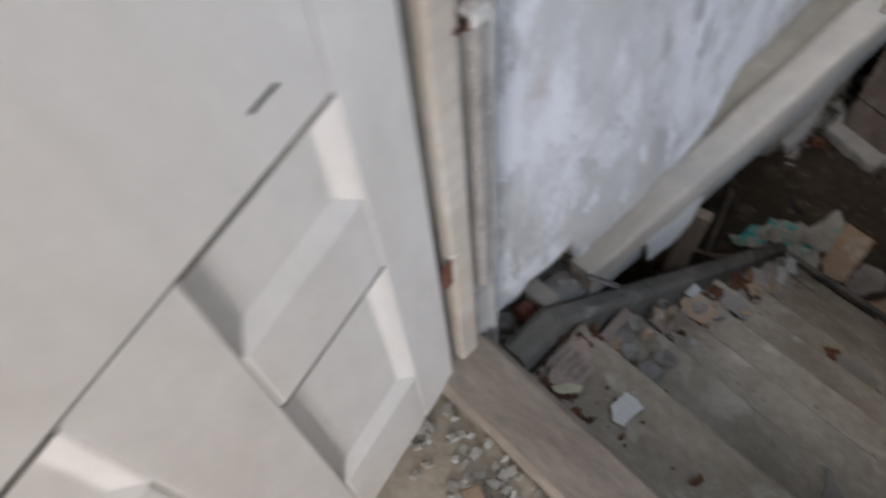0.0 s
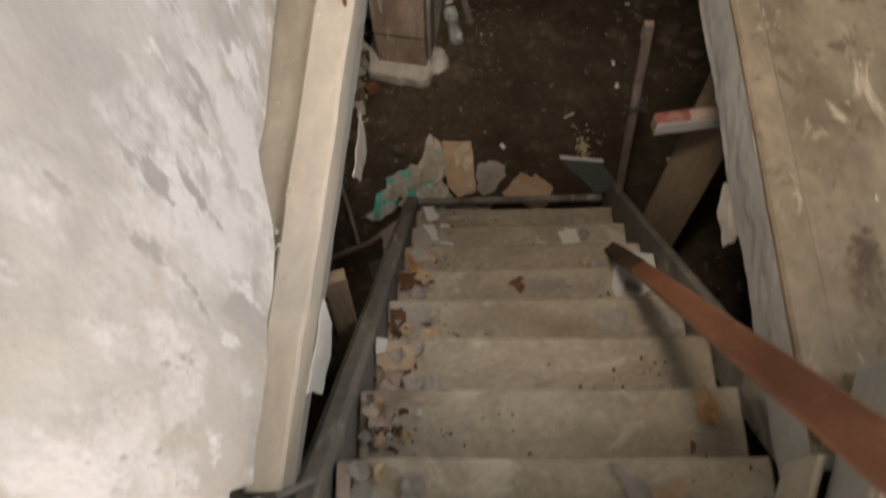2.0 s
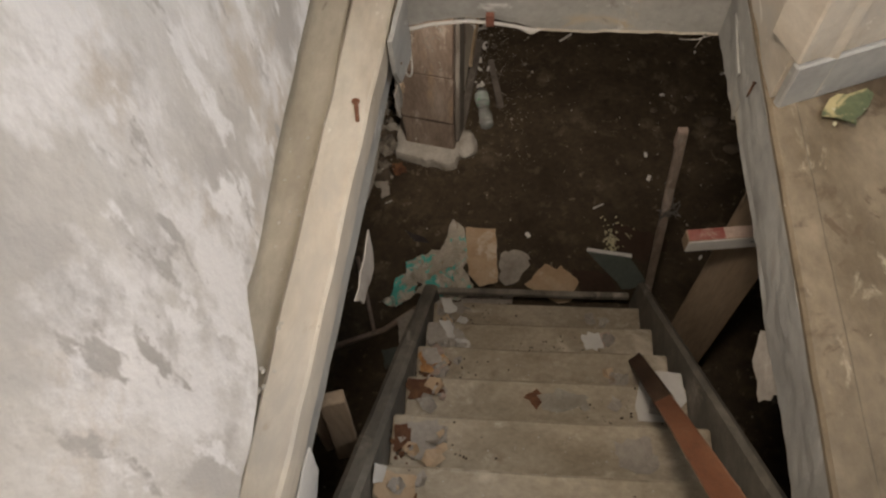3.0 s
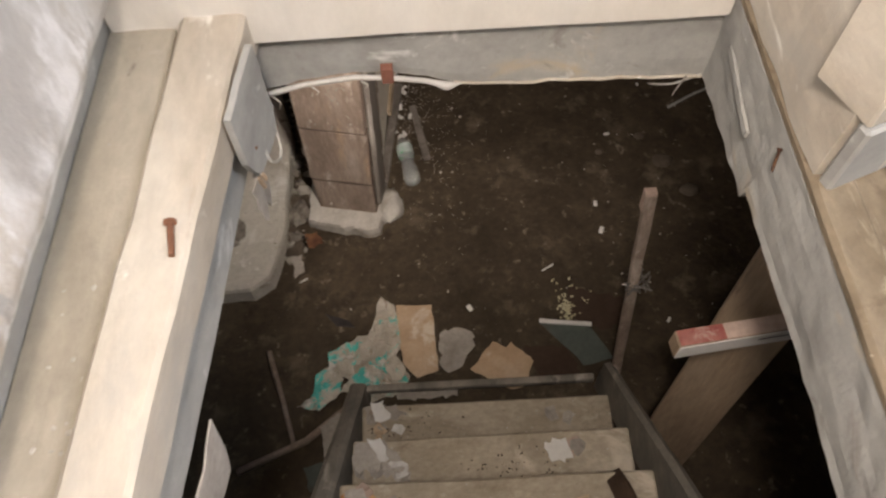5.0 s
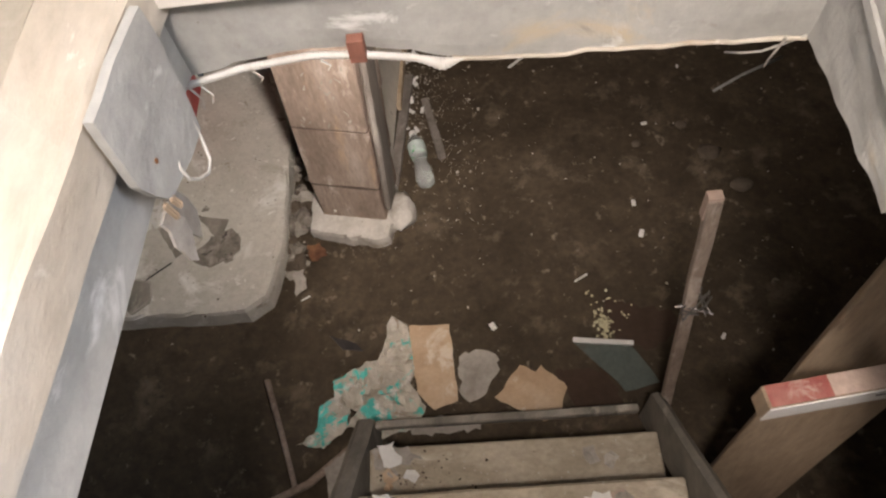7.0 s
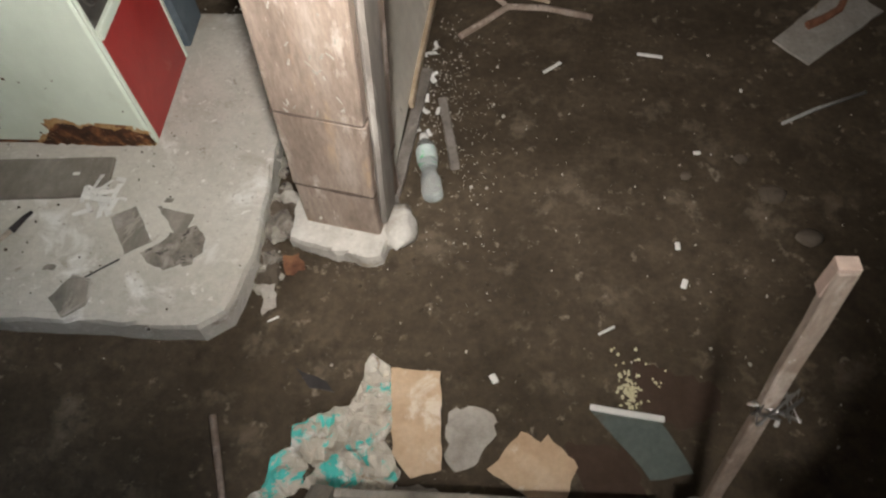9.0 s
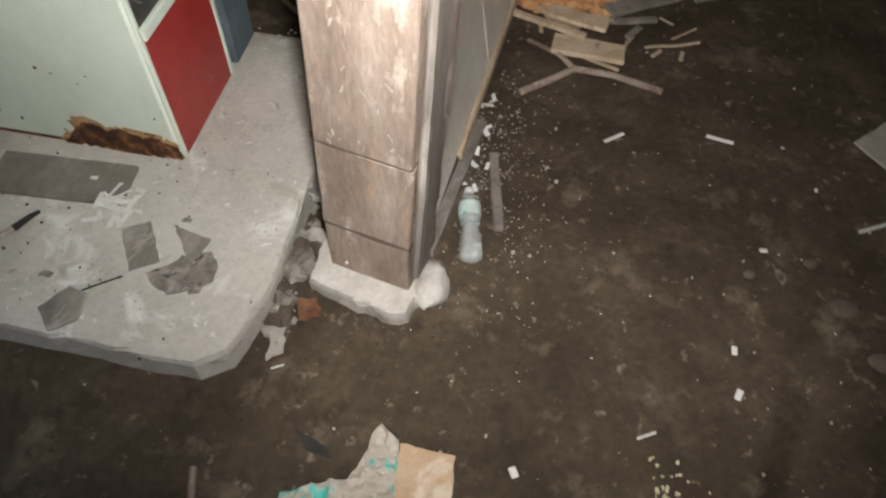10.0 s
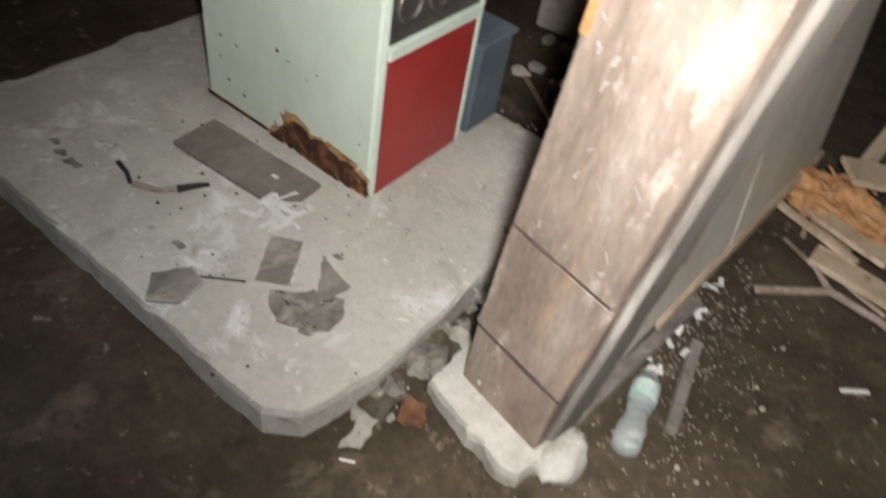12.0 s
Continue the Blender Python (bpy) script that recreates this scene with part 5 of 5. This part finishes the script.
for i in range(9):
    rr = random.Random(300 + i)
    single("rubble", lump((-0.75 + rr.uniform(-0.3, 0.3), 3.75 + rr.uniform(-0.25, 0.35), 0.015), (rr.uniform(0.02, 0.06), rr.uniform(0.02, 0.05), 0.025), 50 + i, 1, 0.4), M_RUBBLE, "grey rubble lump behind the slab", "rubble", "rubble behind the slab")
# splinters round the wood pile
sr = random.Random(77)
for i in range(18):
    x, y, a, ln = sr.uniform(0.22, 0.95), sr.uniform(3.55, 4.1), sr.uniform(0, 3.14), sr.uniform(0.05, 0.16)
    single("wood_splinter", plank((x, y, 0.02), (x + ln * math.cos(a), y + ln * math.sin(a), 0.02), sr.uniform(0.008, 0.02), 0.008, cuts=2, jig=0.003), M_PILE, "thin wood splinter by the wood pile", "splinter", "wood splinters")
# lime splashes on the post
sp = random.Random(15)
for i in range(30):
    u, z = sp.uniform(0.03, 0.23), min(1.6, 0.62 + abs(sp.gauss(0.20, 0.22)))
    w, h = sp.uniform(0.0012, 0.004), sp.uniform(0.004, 0.015)
    t = sheet(ragged([(-w, -h), (w, -h * 0.7), (w * 0.8, h), (-w * 0.7, h * 0.8)], 0.01, 0.002, i), 0.0012, 0.001, i, 0.05, PM @ Matrix.Translation((0.0045, u + 0.05 * (z - 0.22), z)) @ pose(0, 0, 0, 90, 0, 90) @ pose(0, 0, 0, 0, 0, sp.uniform(-50, 50)))
    part("lime_splash", t, M_RUBBLE, post)

# fine litter on the slab near the post and along the partition foot
for i in range(14):
    rr = random.Random(500 + i)
    a, s = rr.uniform(0, 180), rr.uniform(0.008, 0.022)
    scrap("paint_flake", "white flake of old paint beside the partition", "flake", [(-s, -s * 0.4), (s, -s * 0.5), (s * 0.8, s * 0.4), (-s * 0.9, s * 0.5)], (0.14 + rr.gauss(0, 0.03), 2.95 + rr.gauss(0, 0.16), 0.012 + 0.002 * i % 0.01), M_PAPERWHITE, 520 + i, (rr.uniform(-25, 25), rr.uniform(-25, 25), a), 0.002, 0.006, 0.002, group="paint flakes by the partition")

# ---- scraps on the treads ----
TS = "scraps on the stairs"


def on_tread(k, name, label, cat, outline, material, seed, thick=0.002, wave=0.008, torn=0.004, lift=0.004):
    return scrap(name, label, cat, outline, (0, 0, NOSE[k][1] + lift), material, seed, thick=thick, wave=wave, torn=torn, step=0.015, cells=0.02, group=TS)


on_tread(0, "paper_scrap", "white torn paper scrap on the top tread", "paper", [(0.156, -0.053), (0.197, -0.056), (0.194, -0.105), (0.173, -0.110), (0.154, -0.091)], M_PAPERWHITE, 101)
on_tread(1, "leaf_paper", "pale torn paper curl with a brown leaf on the tread", "paper", [(0.490, 0.142), (0.500, 0.146), (0.560, 0.098), (0.60, 0.03), (0.575, 0.020), (0.545, 0.038)], M_PAPERGREY, 103, wave=0.014)
on_tread(1, "dry_leaf", "dry orange-brown leaf on the tread", "leaf", [(0.556, 0.096), (0.610, 0.118), (0.620, 0.103), (0.602, 0.062), (0.582, 0.038), (0.560, 0.046)], M_PAPERTAN, 104, lift=0.016)
pink = thing("wallpaper_scrap", "round pink ribbed wallpaper scrap on the top tread", "paper", (0.05, -0.08, 1.926), TS)
pink_sheet = part("sheet", sheet(ragged([(0.012, -0.035), (0.041, -0.026), (0.089, -0.062), (0.090, -0.104), (0.045, -0.136), (0.012, -0.10)], 0.015, 0.004, 105), 0.002, 0.006, 4.0, 0.02, pose(0, 0, 1.931)), M_PINK, pink)
for i in range(5):
    part("rib", plank((0.022 + 0.014 * i, -0.045 - 0.004 * i, 1.942), (0.020 + 0.014 * i, -0.118 + 0.004 * i, 1.942), 0.004, 0.004, cuts=2, jig=0.0005, bevel=0.001), M_PAPERGREY, pink_sheet, "paler rib")
on_tread(0, "plastic_scrap", "pale yellow crumpled plastic scrap on the tread", "plastic", [(0.050, -0.138), (0.062, -0.142), (0.098, -0.112), (0.094, -0.098), (0.070, -0.112)], M_YELLOW, 106)
on_tread(0, "plaster_flake", "tan stained plaster flake on the top tread", "plaster", [(0.488, -0.116), (0.510, -0.085), (0.535, -0.070), (0.582, -0.100), (0.582, -0.145), (0.545, -0.150), (0.50, -0.155)], M_PAPERTAN, 107, wave=0.006)
on_tread(1, "wallpaper_scrap", "tan wallpaper scrap curling at the tread end", "paper", [(0.006, 0.146), (0.036, 0.139), (0.034, 0.06), (0.010, 0.055)], M_PINK, 108, wave=0.02)
on_tread(1, "wallpaper_scrap", "pale ribbed wallpaper scrap at the tread end", "paper", [(0.036, 0.125), (0.058, 0.118), (0.076, 0.085), (0.066, 0.040), (0.030, 0.045)], M_PAPERGREY, 109, wave=0.014)
on_tread(2, "wallpaper_scrap", "pinkish paper scrap at the tread end", "paper", [(0.004, 0.318), (0.050, 0.315), (0.058, 0.285), (0.006, 0.280)], M_PINK, 110)
on_tread(2, "bark_scrap", "orange-brown bark scrap at the tread end", "bark", [(0.720, 0.318), (0.745, 0.32), (0.765, 0.28), (0.750, 0.24), (0.722, 0.25)], M_ORANGE, 111, wave=0.02)
on_tread(3, "paper_scrap", "white and tan paper scraps at the tread end", "paper", [(0.006, 0.485), (0.105, 0.474), (0.098, 0.42), (0.03, 0.405), (0.006, 0.43)], M_PAPERTAN, 112, wave=0.014)
on_tread(3, "paper_scrap", "white paper scrap at the tread end", "paper", [(0.006, 0.495), (0.035, 0.49), (0.028, 0.455), (0.006, 0.45)], M_PAPERWHITE, 113, wave=0.02, lift=0.02)
on_tread(4, "paper_scrap", "pale grey paper scrap on the tread", "paper", [(0.045, 0.646), (0.125, 0.660), (0.145, 0.60), (0.11, 0.545), (0.062, 0.556)], M_PAPERGREY, 114, wave=0.02)
on_tread(4, "leaf_litter", "brown leaf scrap on the tread", "leaf", [(0.008, 0.64), (0.05, 0.645), (0.06, 0.58), (0.012, 0.57)], M_LEAF, 115, wave=0.02)
on_tread(4, "paper_scrap", "pale crumpled paper scrap on the tread", "paper", [(0.590, 0.625), (0.685, 0.635), (0.700, 0.56), (0.66, 0.545), (0.60, 0.56)], M_PAPERGREY, 116, wave=0.02, torn=0.01)
on_tread(4, "paper_scrap", "small white paper scrap at the tread end", "paper", [(0.765, 0.63), (0.815, 0.64), (0.825, 0.55), (0.790, 0.545)], M_PAPERGREY, 117, wave=0.03, torn=0.01)
on_tread(5, "leaf_litter", "orange-brown leaf litter on the tread", "leaf", [(0.008, 0.835), (0.112, 0.833), (0.125, 0.79), (0.06, 0.765), (0.010, 0.77)], M_LEAF, 118, wave=0.018, torn=0.01)
on_tread(5, "dust_patch", "pale caked dust patch on the tread", "dust", [(0.40, 0.80), (0.48, 0.82), (0.555, 0.80), (0.56, 0.765), (0.42, 0.755)], M_RUBBLE, 119, wave=0.003, torn=0.01, thick=0.001)
on_tread(5, "paper_plate", "white cut paper piece under the wooden bar", "paper", [(0.698, 0.735), (0.690, 0.775), (0.715, 0.885), (0.775, 0.890), (0.832, 0.885), (0.842, 0.80), (0.78, 0.735)], M_PAPERWHITE, 120, torn=0.001, wave=0.004)
on_tread(6, "leaf_litter", "brown leaf litter on the tread", "leaf", [(0.008, 0.99), (0.10, 0.98), (0.11, 0.93), (0.02, 0.92)], M_ORANGE, 121, wave=0.02, torn=0.01)
on_tread(7, "paper_scrap", "white and brown paper scraps on the tread", "paper", [(0.008, 1.17), (0.10, 1.185), (0.155, 1.12), (0.06, 1.09), (0.010, 1.10)], M_PAPERGREY, 122, wave=0.03, torn=0.01)
on_tread(7, "paper_scrap", "white paper curl on the tread", "paper", [(0.05, 1.19), (0.09, 1.19), (0.12, 1.13), (0.09, 1.12)], M_PAPERWHITE, 123, wave=0.04, torn=0.008)
on_tread(8, "paper_scrap", "grey crumpled paper on the bottom tread", "paper", [(0.01, 1.35), (0.12, 1.36), (0.16, 1.32), (0.02, 1.30)], M_PAPERGREY, 124, wave=0.03, torn=0.01)
on_tread(8, "paper_scrap", "white crumpled paper on the bottom tread", "paper", [(0.03, 1.36), (0.08, 1.37), (0.10, 1.31), (0.05, 1.30)], M_PAPERWHITE, 125, wave=0.05, torn=0.01, lift=0.015)
on_tread(6, "paper_scrap", "brown and white paper scrap on the tread", "paper", [(0.02, 0.995), (0.07, 1.0), (0.09, 0.95), (0.04, 0.94)], M_PAPERGREY, 126, wave=0.035, torn=0.01, lift=0.012)
on_tread(7, "paper_scrap", "white torn paper on the tread", "paper", [(0.585, 1.155), (0.650, 1.165), (0.665, 1.105), (0.60, 1.095)], M_PAPERWHITE, 127, wave=0.015, torn=0.008)


def litter(name, label, n, cx, cy, z, sx, sy, size, material, seed, kind="stuff", flat=0.5, lo=0.35, sub=1):
    """Many loose crumbs in one heap."""
    r = random.Random(seed)
    verts, faces = [], []
    for i in range(n):
        x, y, s = cx + r.gauss(0, sx), cy + r.gauss(0, sy), size * r.uniform(lo, 1.2)
        k = r.randint(4, 6)
        a0 = r.uniform(0, 6.28)
        b = len(verts)
        el = r.uniform(0.5, 1.0)
        for lvl, f in ((0, 1.0), (1, 0.7)):
            for j in range(k):
                a = a0 + 2 * math.pi * j / k
                q = s * f * r.uniform(0.7, 1.1)
                ux, uy = q * math.cos(a), q * math.sin(a) * el
                verts.append((x + ux * math.cos(a0) - uy * math.sin(a0), y + ux * math.sin(a0) + uy * math.cos(a0), z - 0.003 + lvl * (0.003 + s * flat * r.uniform(0.6, 1.2))))
        faces += [tuple(b + k + j for j in range(k))]
        faces += [(b + j, b + (j + 1) % k, b + k + (j + 1) % k, b + k + j) for j in range(k)]
    me = bpy.data.meshes.new(name)
    me.from_pydata(verts, [], faces)
    me.materials.append(material)
    return tagged(new(name, me), label, "crumbs", kind=kind)


for i, (k, x, y) in enumerate([(0, 0.339, -0.092), (1, 0.188, 0.048), (1, 0.66, 0.06), (2, 0.70, 0.20)]):
    on_tread(k, "dry_leaf", "small curled dark brown leaf on the tread", "leaf", [(x - 0.006, y - 0.016), (x + 0.005, y - 0.010), (x + 0.008, y + 0.006), (x - 0.004, y + 0.014)], M_LEAF, 150 + i, wave=0.012, torn=0.002)
on_tread(5, "dust_patch", "brown damp stain of caked dirt on the tread", "dust", [(0.36, 0.79), (0.40, 0.82), (0.425, 0.79), (0.40, 0.755)], M_LEAF, 160, wave=0.002, torn=0.006, thick=0.001)
litter("brick_crumbs", "red brick crumbs in the tread corner", 40, 0.055, 0.245, NOSE[2][1], 0.030, 0.022, 0.012, M_LEAF, 1)
litter("plaster_crumbs", "white plaster crumbs in the tread corner", 12, 0.075, 0.25, NOSE[2][1] + 0.004, 0.030, 0.020, 0.011, M_CHIP, 2)
litter("leaf_crumbs", "brown leaf crumbs on the top tread", 60, 0.06, -0.145, NOSE[0][1], 0.05, 0.014, 0.013, M_LEAF, 3)
litter("leaf_crumbs", "brown leaf crumbs on the top tread", 70, 0.53, -0.150, NOSE[0][1], 0.045, 0.014, 0.012, M_LEAF, 4)
litter("plaster_crumbs", "pale plaster crumbs on the top tread", 26, 0.53, -0.145, NOSE[0][1] + 0.003, 0.05, 0.018, 0.010, M_CHIP, 5)
litter("leaf_crumbs", "brown leaf crumbs in the tread corner", 18, 0.03, -0.03, NOSE[0][1], 0.014, 0.012, 0.012, M_LEAF, 6)
litter("leaf_crumbs", "brown leaf crumbs on the tread", 20, 0.035, 0.045, NOSE[1][1], 0.022, 0.008, 0.010, M_LEAF, 7)
litter("leaf_crumbs", "brown leaf crumbs on the tread", 24, 0.05, 0.40, NOSE[3][1], 0.03, 0.02, 0.011, M_LEAF, 8)
litter("leaf_crumbs", "brown leaf crumbs on the tread", 26, 0.04, 0.58, NOSE[4][1], 0.02, 0.02, 0.011, M_LEAF, 9)
litter("leaf_crumbs", "brown leaf crumbs on the tread", 26, 0.05, 0.93, NOSE[6][1], 0.03, 0.02, 0.012, M_LEAF, 10)
for k in range(9):
    litter("tread_dust", "pale specks of plaster on the tread", 60, 0.42, NOSE[k][0] - 0.075, NOSE[k][1], 0.22, 0.035, 0.0035, M_CHIP, 40 + k, flat=0.3)

# ---- the broken floor corner at the stair head ----
single("floor_pocket", box(-0.165, -0.062, -0.156, 0.10, 1.80, 1.86, bevel=0), M_GREY, "broken pocket in the floor beside the beam end", "floor", kind=ST)
single("sill_block", box(-0.125, -0.062, -0.030, 0.012, 1.862, 1.935, cuts=3, jig=0.004), M_BEIGE, "beige block beside the broken pocket", "block", kind=ST)
scrap("paper_scrap", "pale crumpled paper in the floor pocket", "paper", [(-0.12, 0.02), (-0.066, 0.02), (-0.066, 0.08), (-0.11, 0.075)], (0, 0, 1.865), M_PAPERGREY, 130, wave=0.03)
single("brick_lump", lump((-0.092, -0.055, 1.905), (0.030, 0.026, 0.03), 3.0, 2, 0.35), M_BRICK, "reddish brick lump at the stair head", "rubble")
for i, (x, y, s) in enumerate([(-0.105, -0.10, 0.03), (-0.085, -0.125, 0.026), (-0.12, -0.13, 0.028), (-0.085, -0.09, 0.018), (-0.07, -0.145, 0.02), (-0.035, -0.158, 0.036), (-0.055, -0.12, 0.03), (-0.01, -0.162, 0.03)]):
    single("plaster_lump", lump((x, y, 1.87 + s), (s, s * 0.8, s), i * 5.0, 2, 0.4), M_RUBBLE, "grey plaster lump at the stair head", "rubble", "rubble at the stair head")
single("metal_strip", plank((-0.048, 0.075, 1.945), (0.012, 0.105, 1.93), 0.012, 0.004, cuts=2, jig=0.001), M_METAL, "thin bent metal strip across the string", "strip")
litter("floor_rubble", "plaster rubble between door and threshold", 120, 0.12, -0.36, Z2, 0.12, 0.03, 0.016, M_RUBBLE, 61)
litter("plaster_crumbs", "white plaster chips between door and threshold", 50, 0.12, -0.35, Z2 + 0.004, 0.12, 0.03, 0.012, M_CHIP, 62)
single("lath", plank((0.10, -0.375, 2.075), (0.30, -0.455, 2.075), 0.03, 0.014), M_WOOD, "pale wooden lath on the rubble", "lath")

# ---- crumbs over the beam and the plaster foot ----
litter("plaster_crumbs", "plaster crumbs along the beam", 60, -0.075, 0.33, 1.928, 0.012, 0.16, 0.008, M_CHIP, 70)
litter("plaster_crumbs", "plaster crumbs along the ledge", 30, -0.10, 1.0, 1.91, 0.02, 0.25, 0.006, M_CHIP, 71)
scrap("paper_scrap", "crumpled green and yellow wrapper on the board floor", "wrapper", [(0.868, 1.045), (0.905, 1.098), (0.955, 1.106), (0.966, 1.092), (0.918, 1.018)], (0, 0, Z1 + 0.004), M_WRAP, 131, wave=0.03, torn=0.01)
litter("wrapper_bits", "yellow flecks on the crumpled wrapper", 8, 0.90, 1.045, Z1 + 0.016, 0.015, 0.012, 0.008, M_YELLOW, 72)

# ---- crumbs on the earth and the slab ----
litter("floor_chips", "pale chips scattered over the earth floor", 130, 0.7, 2.5, 0.001, 0.65, 0.75, 0.0038, M_CHIP, 80, flat=0.2, lo=0.15)
litter("floor_chips", "pale chips strewn beside the partition", 380, 0.25, 2.80, 0.001, 0.10, 0.28, 0.0029, M_CHIP, 81, flat=0.2, lo=0.05)
litter("floor_chips", "fine pale grit strewn thickly along the partition foot", 260, 0.17, 2.98, 0.001, 0.05, 0.22, 0.0042, M_RUBBLE, 87, flat=0.3, lo=0.1)
litter("floor_pebbles", "small earthy lumps on the floor", 260, 0.6, 2.6, 0.000, 0.8, 0.8, 0.010, M_DIRT, 82, flat=0.6, lo=0.3)
litter("floor_pebbles", "small grey stones on the floor", 40, 0.6, 2.5, 0.000, 0.7, 0.7, 0.009, M_RUBBLE, 83, flat=0.5, lo=0.3)
litter("slab_crumbs", "plaster crumbs on the slab", 460, -0.66, 2.75, 0.102, 0.17, 0.30, 0.0065, M_CHIP, 84, flat=0.35, lo=0.2)
litter("slab_crumbs", "fine white lime dust on the slab beside the cabinet", 300, -0.60, 2.98, 0.102, 0.10, 0.16, 0.010, M_CHIP, 88, flat=0.08, lo=0.1)
litter("slab_crumbs", "fine white lime dust on the slab before the cabinet", 160, -0.52, 2.45, 0.102, 0.07, 0.16, 0.008, M_CHIP, 89, flat=0.1, lo=0.1)
for i, (x, y, w) in enumerate([(-1.483, 2.123, 0.030), (-1.545, 2.125, 0.022), (-1.60, 2.14, 0.018), (-1.02, 2.13, 0.020), (-0.70, 2.40, 0.016)]):
    scrap("dirt_cake", "small cake of dark dirt on the slab", "dirt", [(x - w, y - w * 0.5), (x + w * 0.8, y - w * 0.4), (x + w, y + w * 0.4), (x - w * 0.6, y + w * 0.5)], (0, 0, 0.101), M_STRING, 170 + i, thick=0.003, wave=0.004, torn=0.006, step=0.01, group="dirt cakes on the slab")
scrap("dark_tile", "dark triangular scrap beside the tile on the slab", "tile", [(-0.735, 2.375), (-0.60, 2.345), (-0.615, 2.235)], (0, 0, 0.1015), M_STRING, 180, thick=0.003, wave=0.003, torn=0.004)
litter("slab_grit", "dark grit on the slab", 90, -0.85, 2.35, 0.102, 0.32, 0.26, 0.006, M_DARKWOOD, 85, flat=0.4, lo=0.3)
litter("stone_grit", "earth and grit round the base stone", 60, -0.08, 2.24, 0.001, 0.12, 0.05, 0.007, M_LUMP, 86, flat=0.4, lo=0.3)
CH = "white splinters on the earth"
for i, (x, y, a, ln, w) in enumerate([(0.995, 2.19, 20, 0.035, 0.018), (0.60, 3.13, 50, 0.09, 0.014), (0.98, 3.20, 100, 0.10, 0.016), (0.40, 1.85, -30, 0.03, 0.02), (-0.30, 2.02, 60, 0.04, 0.006),
                                       (1.10, 2.72, 80, 0.026, 0.016), (1.30, 3.02, 10, 0.018, 0.01), (0.74, 2.02, 60, 0.06, 0.008), (1.20, 1.75, 30, 0.025, 0.012), (0.99, 2.33, 0, 0.03, 0.016)]):
    single("splinter", plank((x - 0.5 * ln * math.sin(radians(a)), y - 0.5 * ln * math.cos(radians(a)), 0.012), (x + 0.5 * ln * math.sin(radians(a)), y + 0.5 * ln * math.cos(radians(a)), 0.012), w, 0.008, cuts=2, jig=0.002), M_PAPERWHITE, "white splinter lying on the earth floor", "splinter", CH)
for i, (x, y, s) in enumerate([(1.33, 2.55, 0.05), (1.42, 2.38, 0.045), (1.05, 2.62, 0.02), (1.25, 2.70, 0.025)]):
    single("earth_lump", lump((x, y, 0.004), (s, s * 0.8, 0.012), 40.0 + i, 2, 0.3), M_LUMP, "pale earthy lump trodden into the floor", "lump", "trodden lumps", smooth=True)
scrap("torn_paper", "torn pale paper by the slab corner", "paper", [(-0.35, 2.12), (-0.31, 2.14), (-0.295, 2.06), (-0.33, 2.02)], (0, 0, 0.006), M_PAPERGREY, 140, wave=0.04)
scrap("dry_leaf", "brown dead leaves between slab and stone", "leaf", [(-0.30, 2.24), (-0.25, 2.25), (-0.22, 2.19), (-0.28, 2.17)], (0, 0, 0.01), M_LEAF, 141, wave=0.03, torn=0.01)

for k, (n, cx) in enumerate([(30, 0.10), (30, 0.70), (40, 0.12), (36, 0.68), (50, 0.10), (50, 0.66), (50, 0.12), (60, 0.50), (60, 0.15)]):
    litter("tread_dirt", "brown dirt crumbs trodden on the tread", n, cx, NOSE[k][0] - 0.10, NOSE[k][1], 0.10, 0.035, 0.006, M_DIRT, 200 + k, flat=0.4, lo=0.2)

# crumpled scraps swept to the ends of the treads
sc = random.Random(64)
KINDS = [(M_PAPERGREY, "grey crumpled paper scrap at the tread end"), (M_PAPERTAN, "tan crumpled paper scrap at the tread end"), (M_PAPERWHITE, "white paper flake at the tread end"), (M_PINK, "pinkish wallpaper scrap at the tread end"), (M_ORANGE, "orange-brown bark flake at the tread end")]
for k in range(1, 9):
    for j in range(6 if k < 4 else 9):
        x, y = sc.uniform(0.02, 0.15) if j < 7 else sc.uniform(0.62, 0.80), NOSE[k][0] - sc.uniform(0.02, 0.12)
        s, a = sc.uniform(0.012, 0.034), sc.uniform(0, 360)
        m, words = KINDS[sc.choice((0, 0, 0, 1, 1, 2, 3, 3))]
        single("paper_scrap", crumple([(-s, -s * 0.6), (s * 0.7, -s * 0.8), (s, s * 0.3), (s * 0.1, s * 0.9), (-s * 0.8, s * 0.5)], (x, y, NOSE[k][1] + 0.003 + 0.002 * (j % 4)), 300 + 10 * k + j, 0.035, (sc.uniform(-10, 10), sc.uniform(-10, 10), a)), m, words, "paper", "scraps at the tread ends")
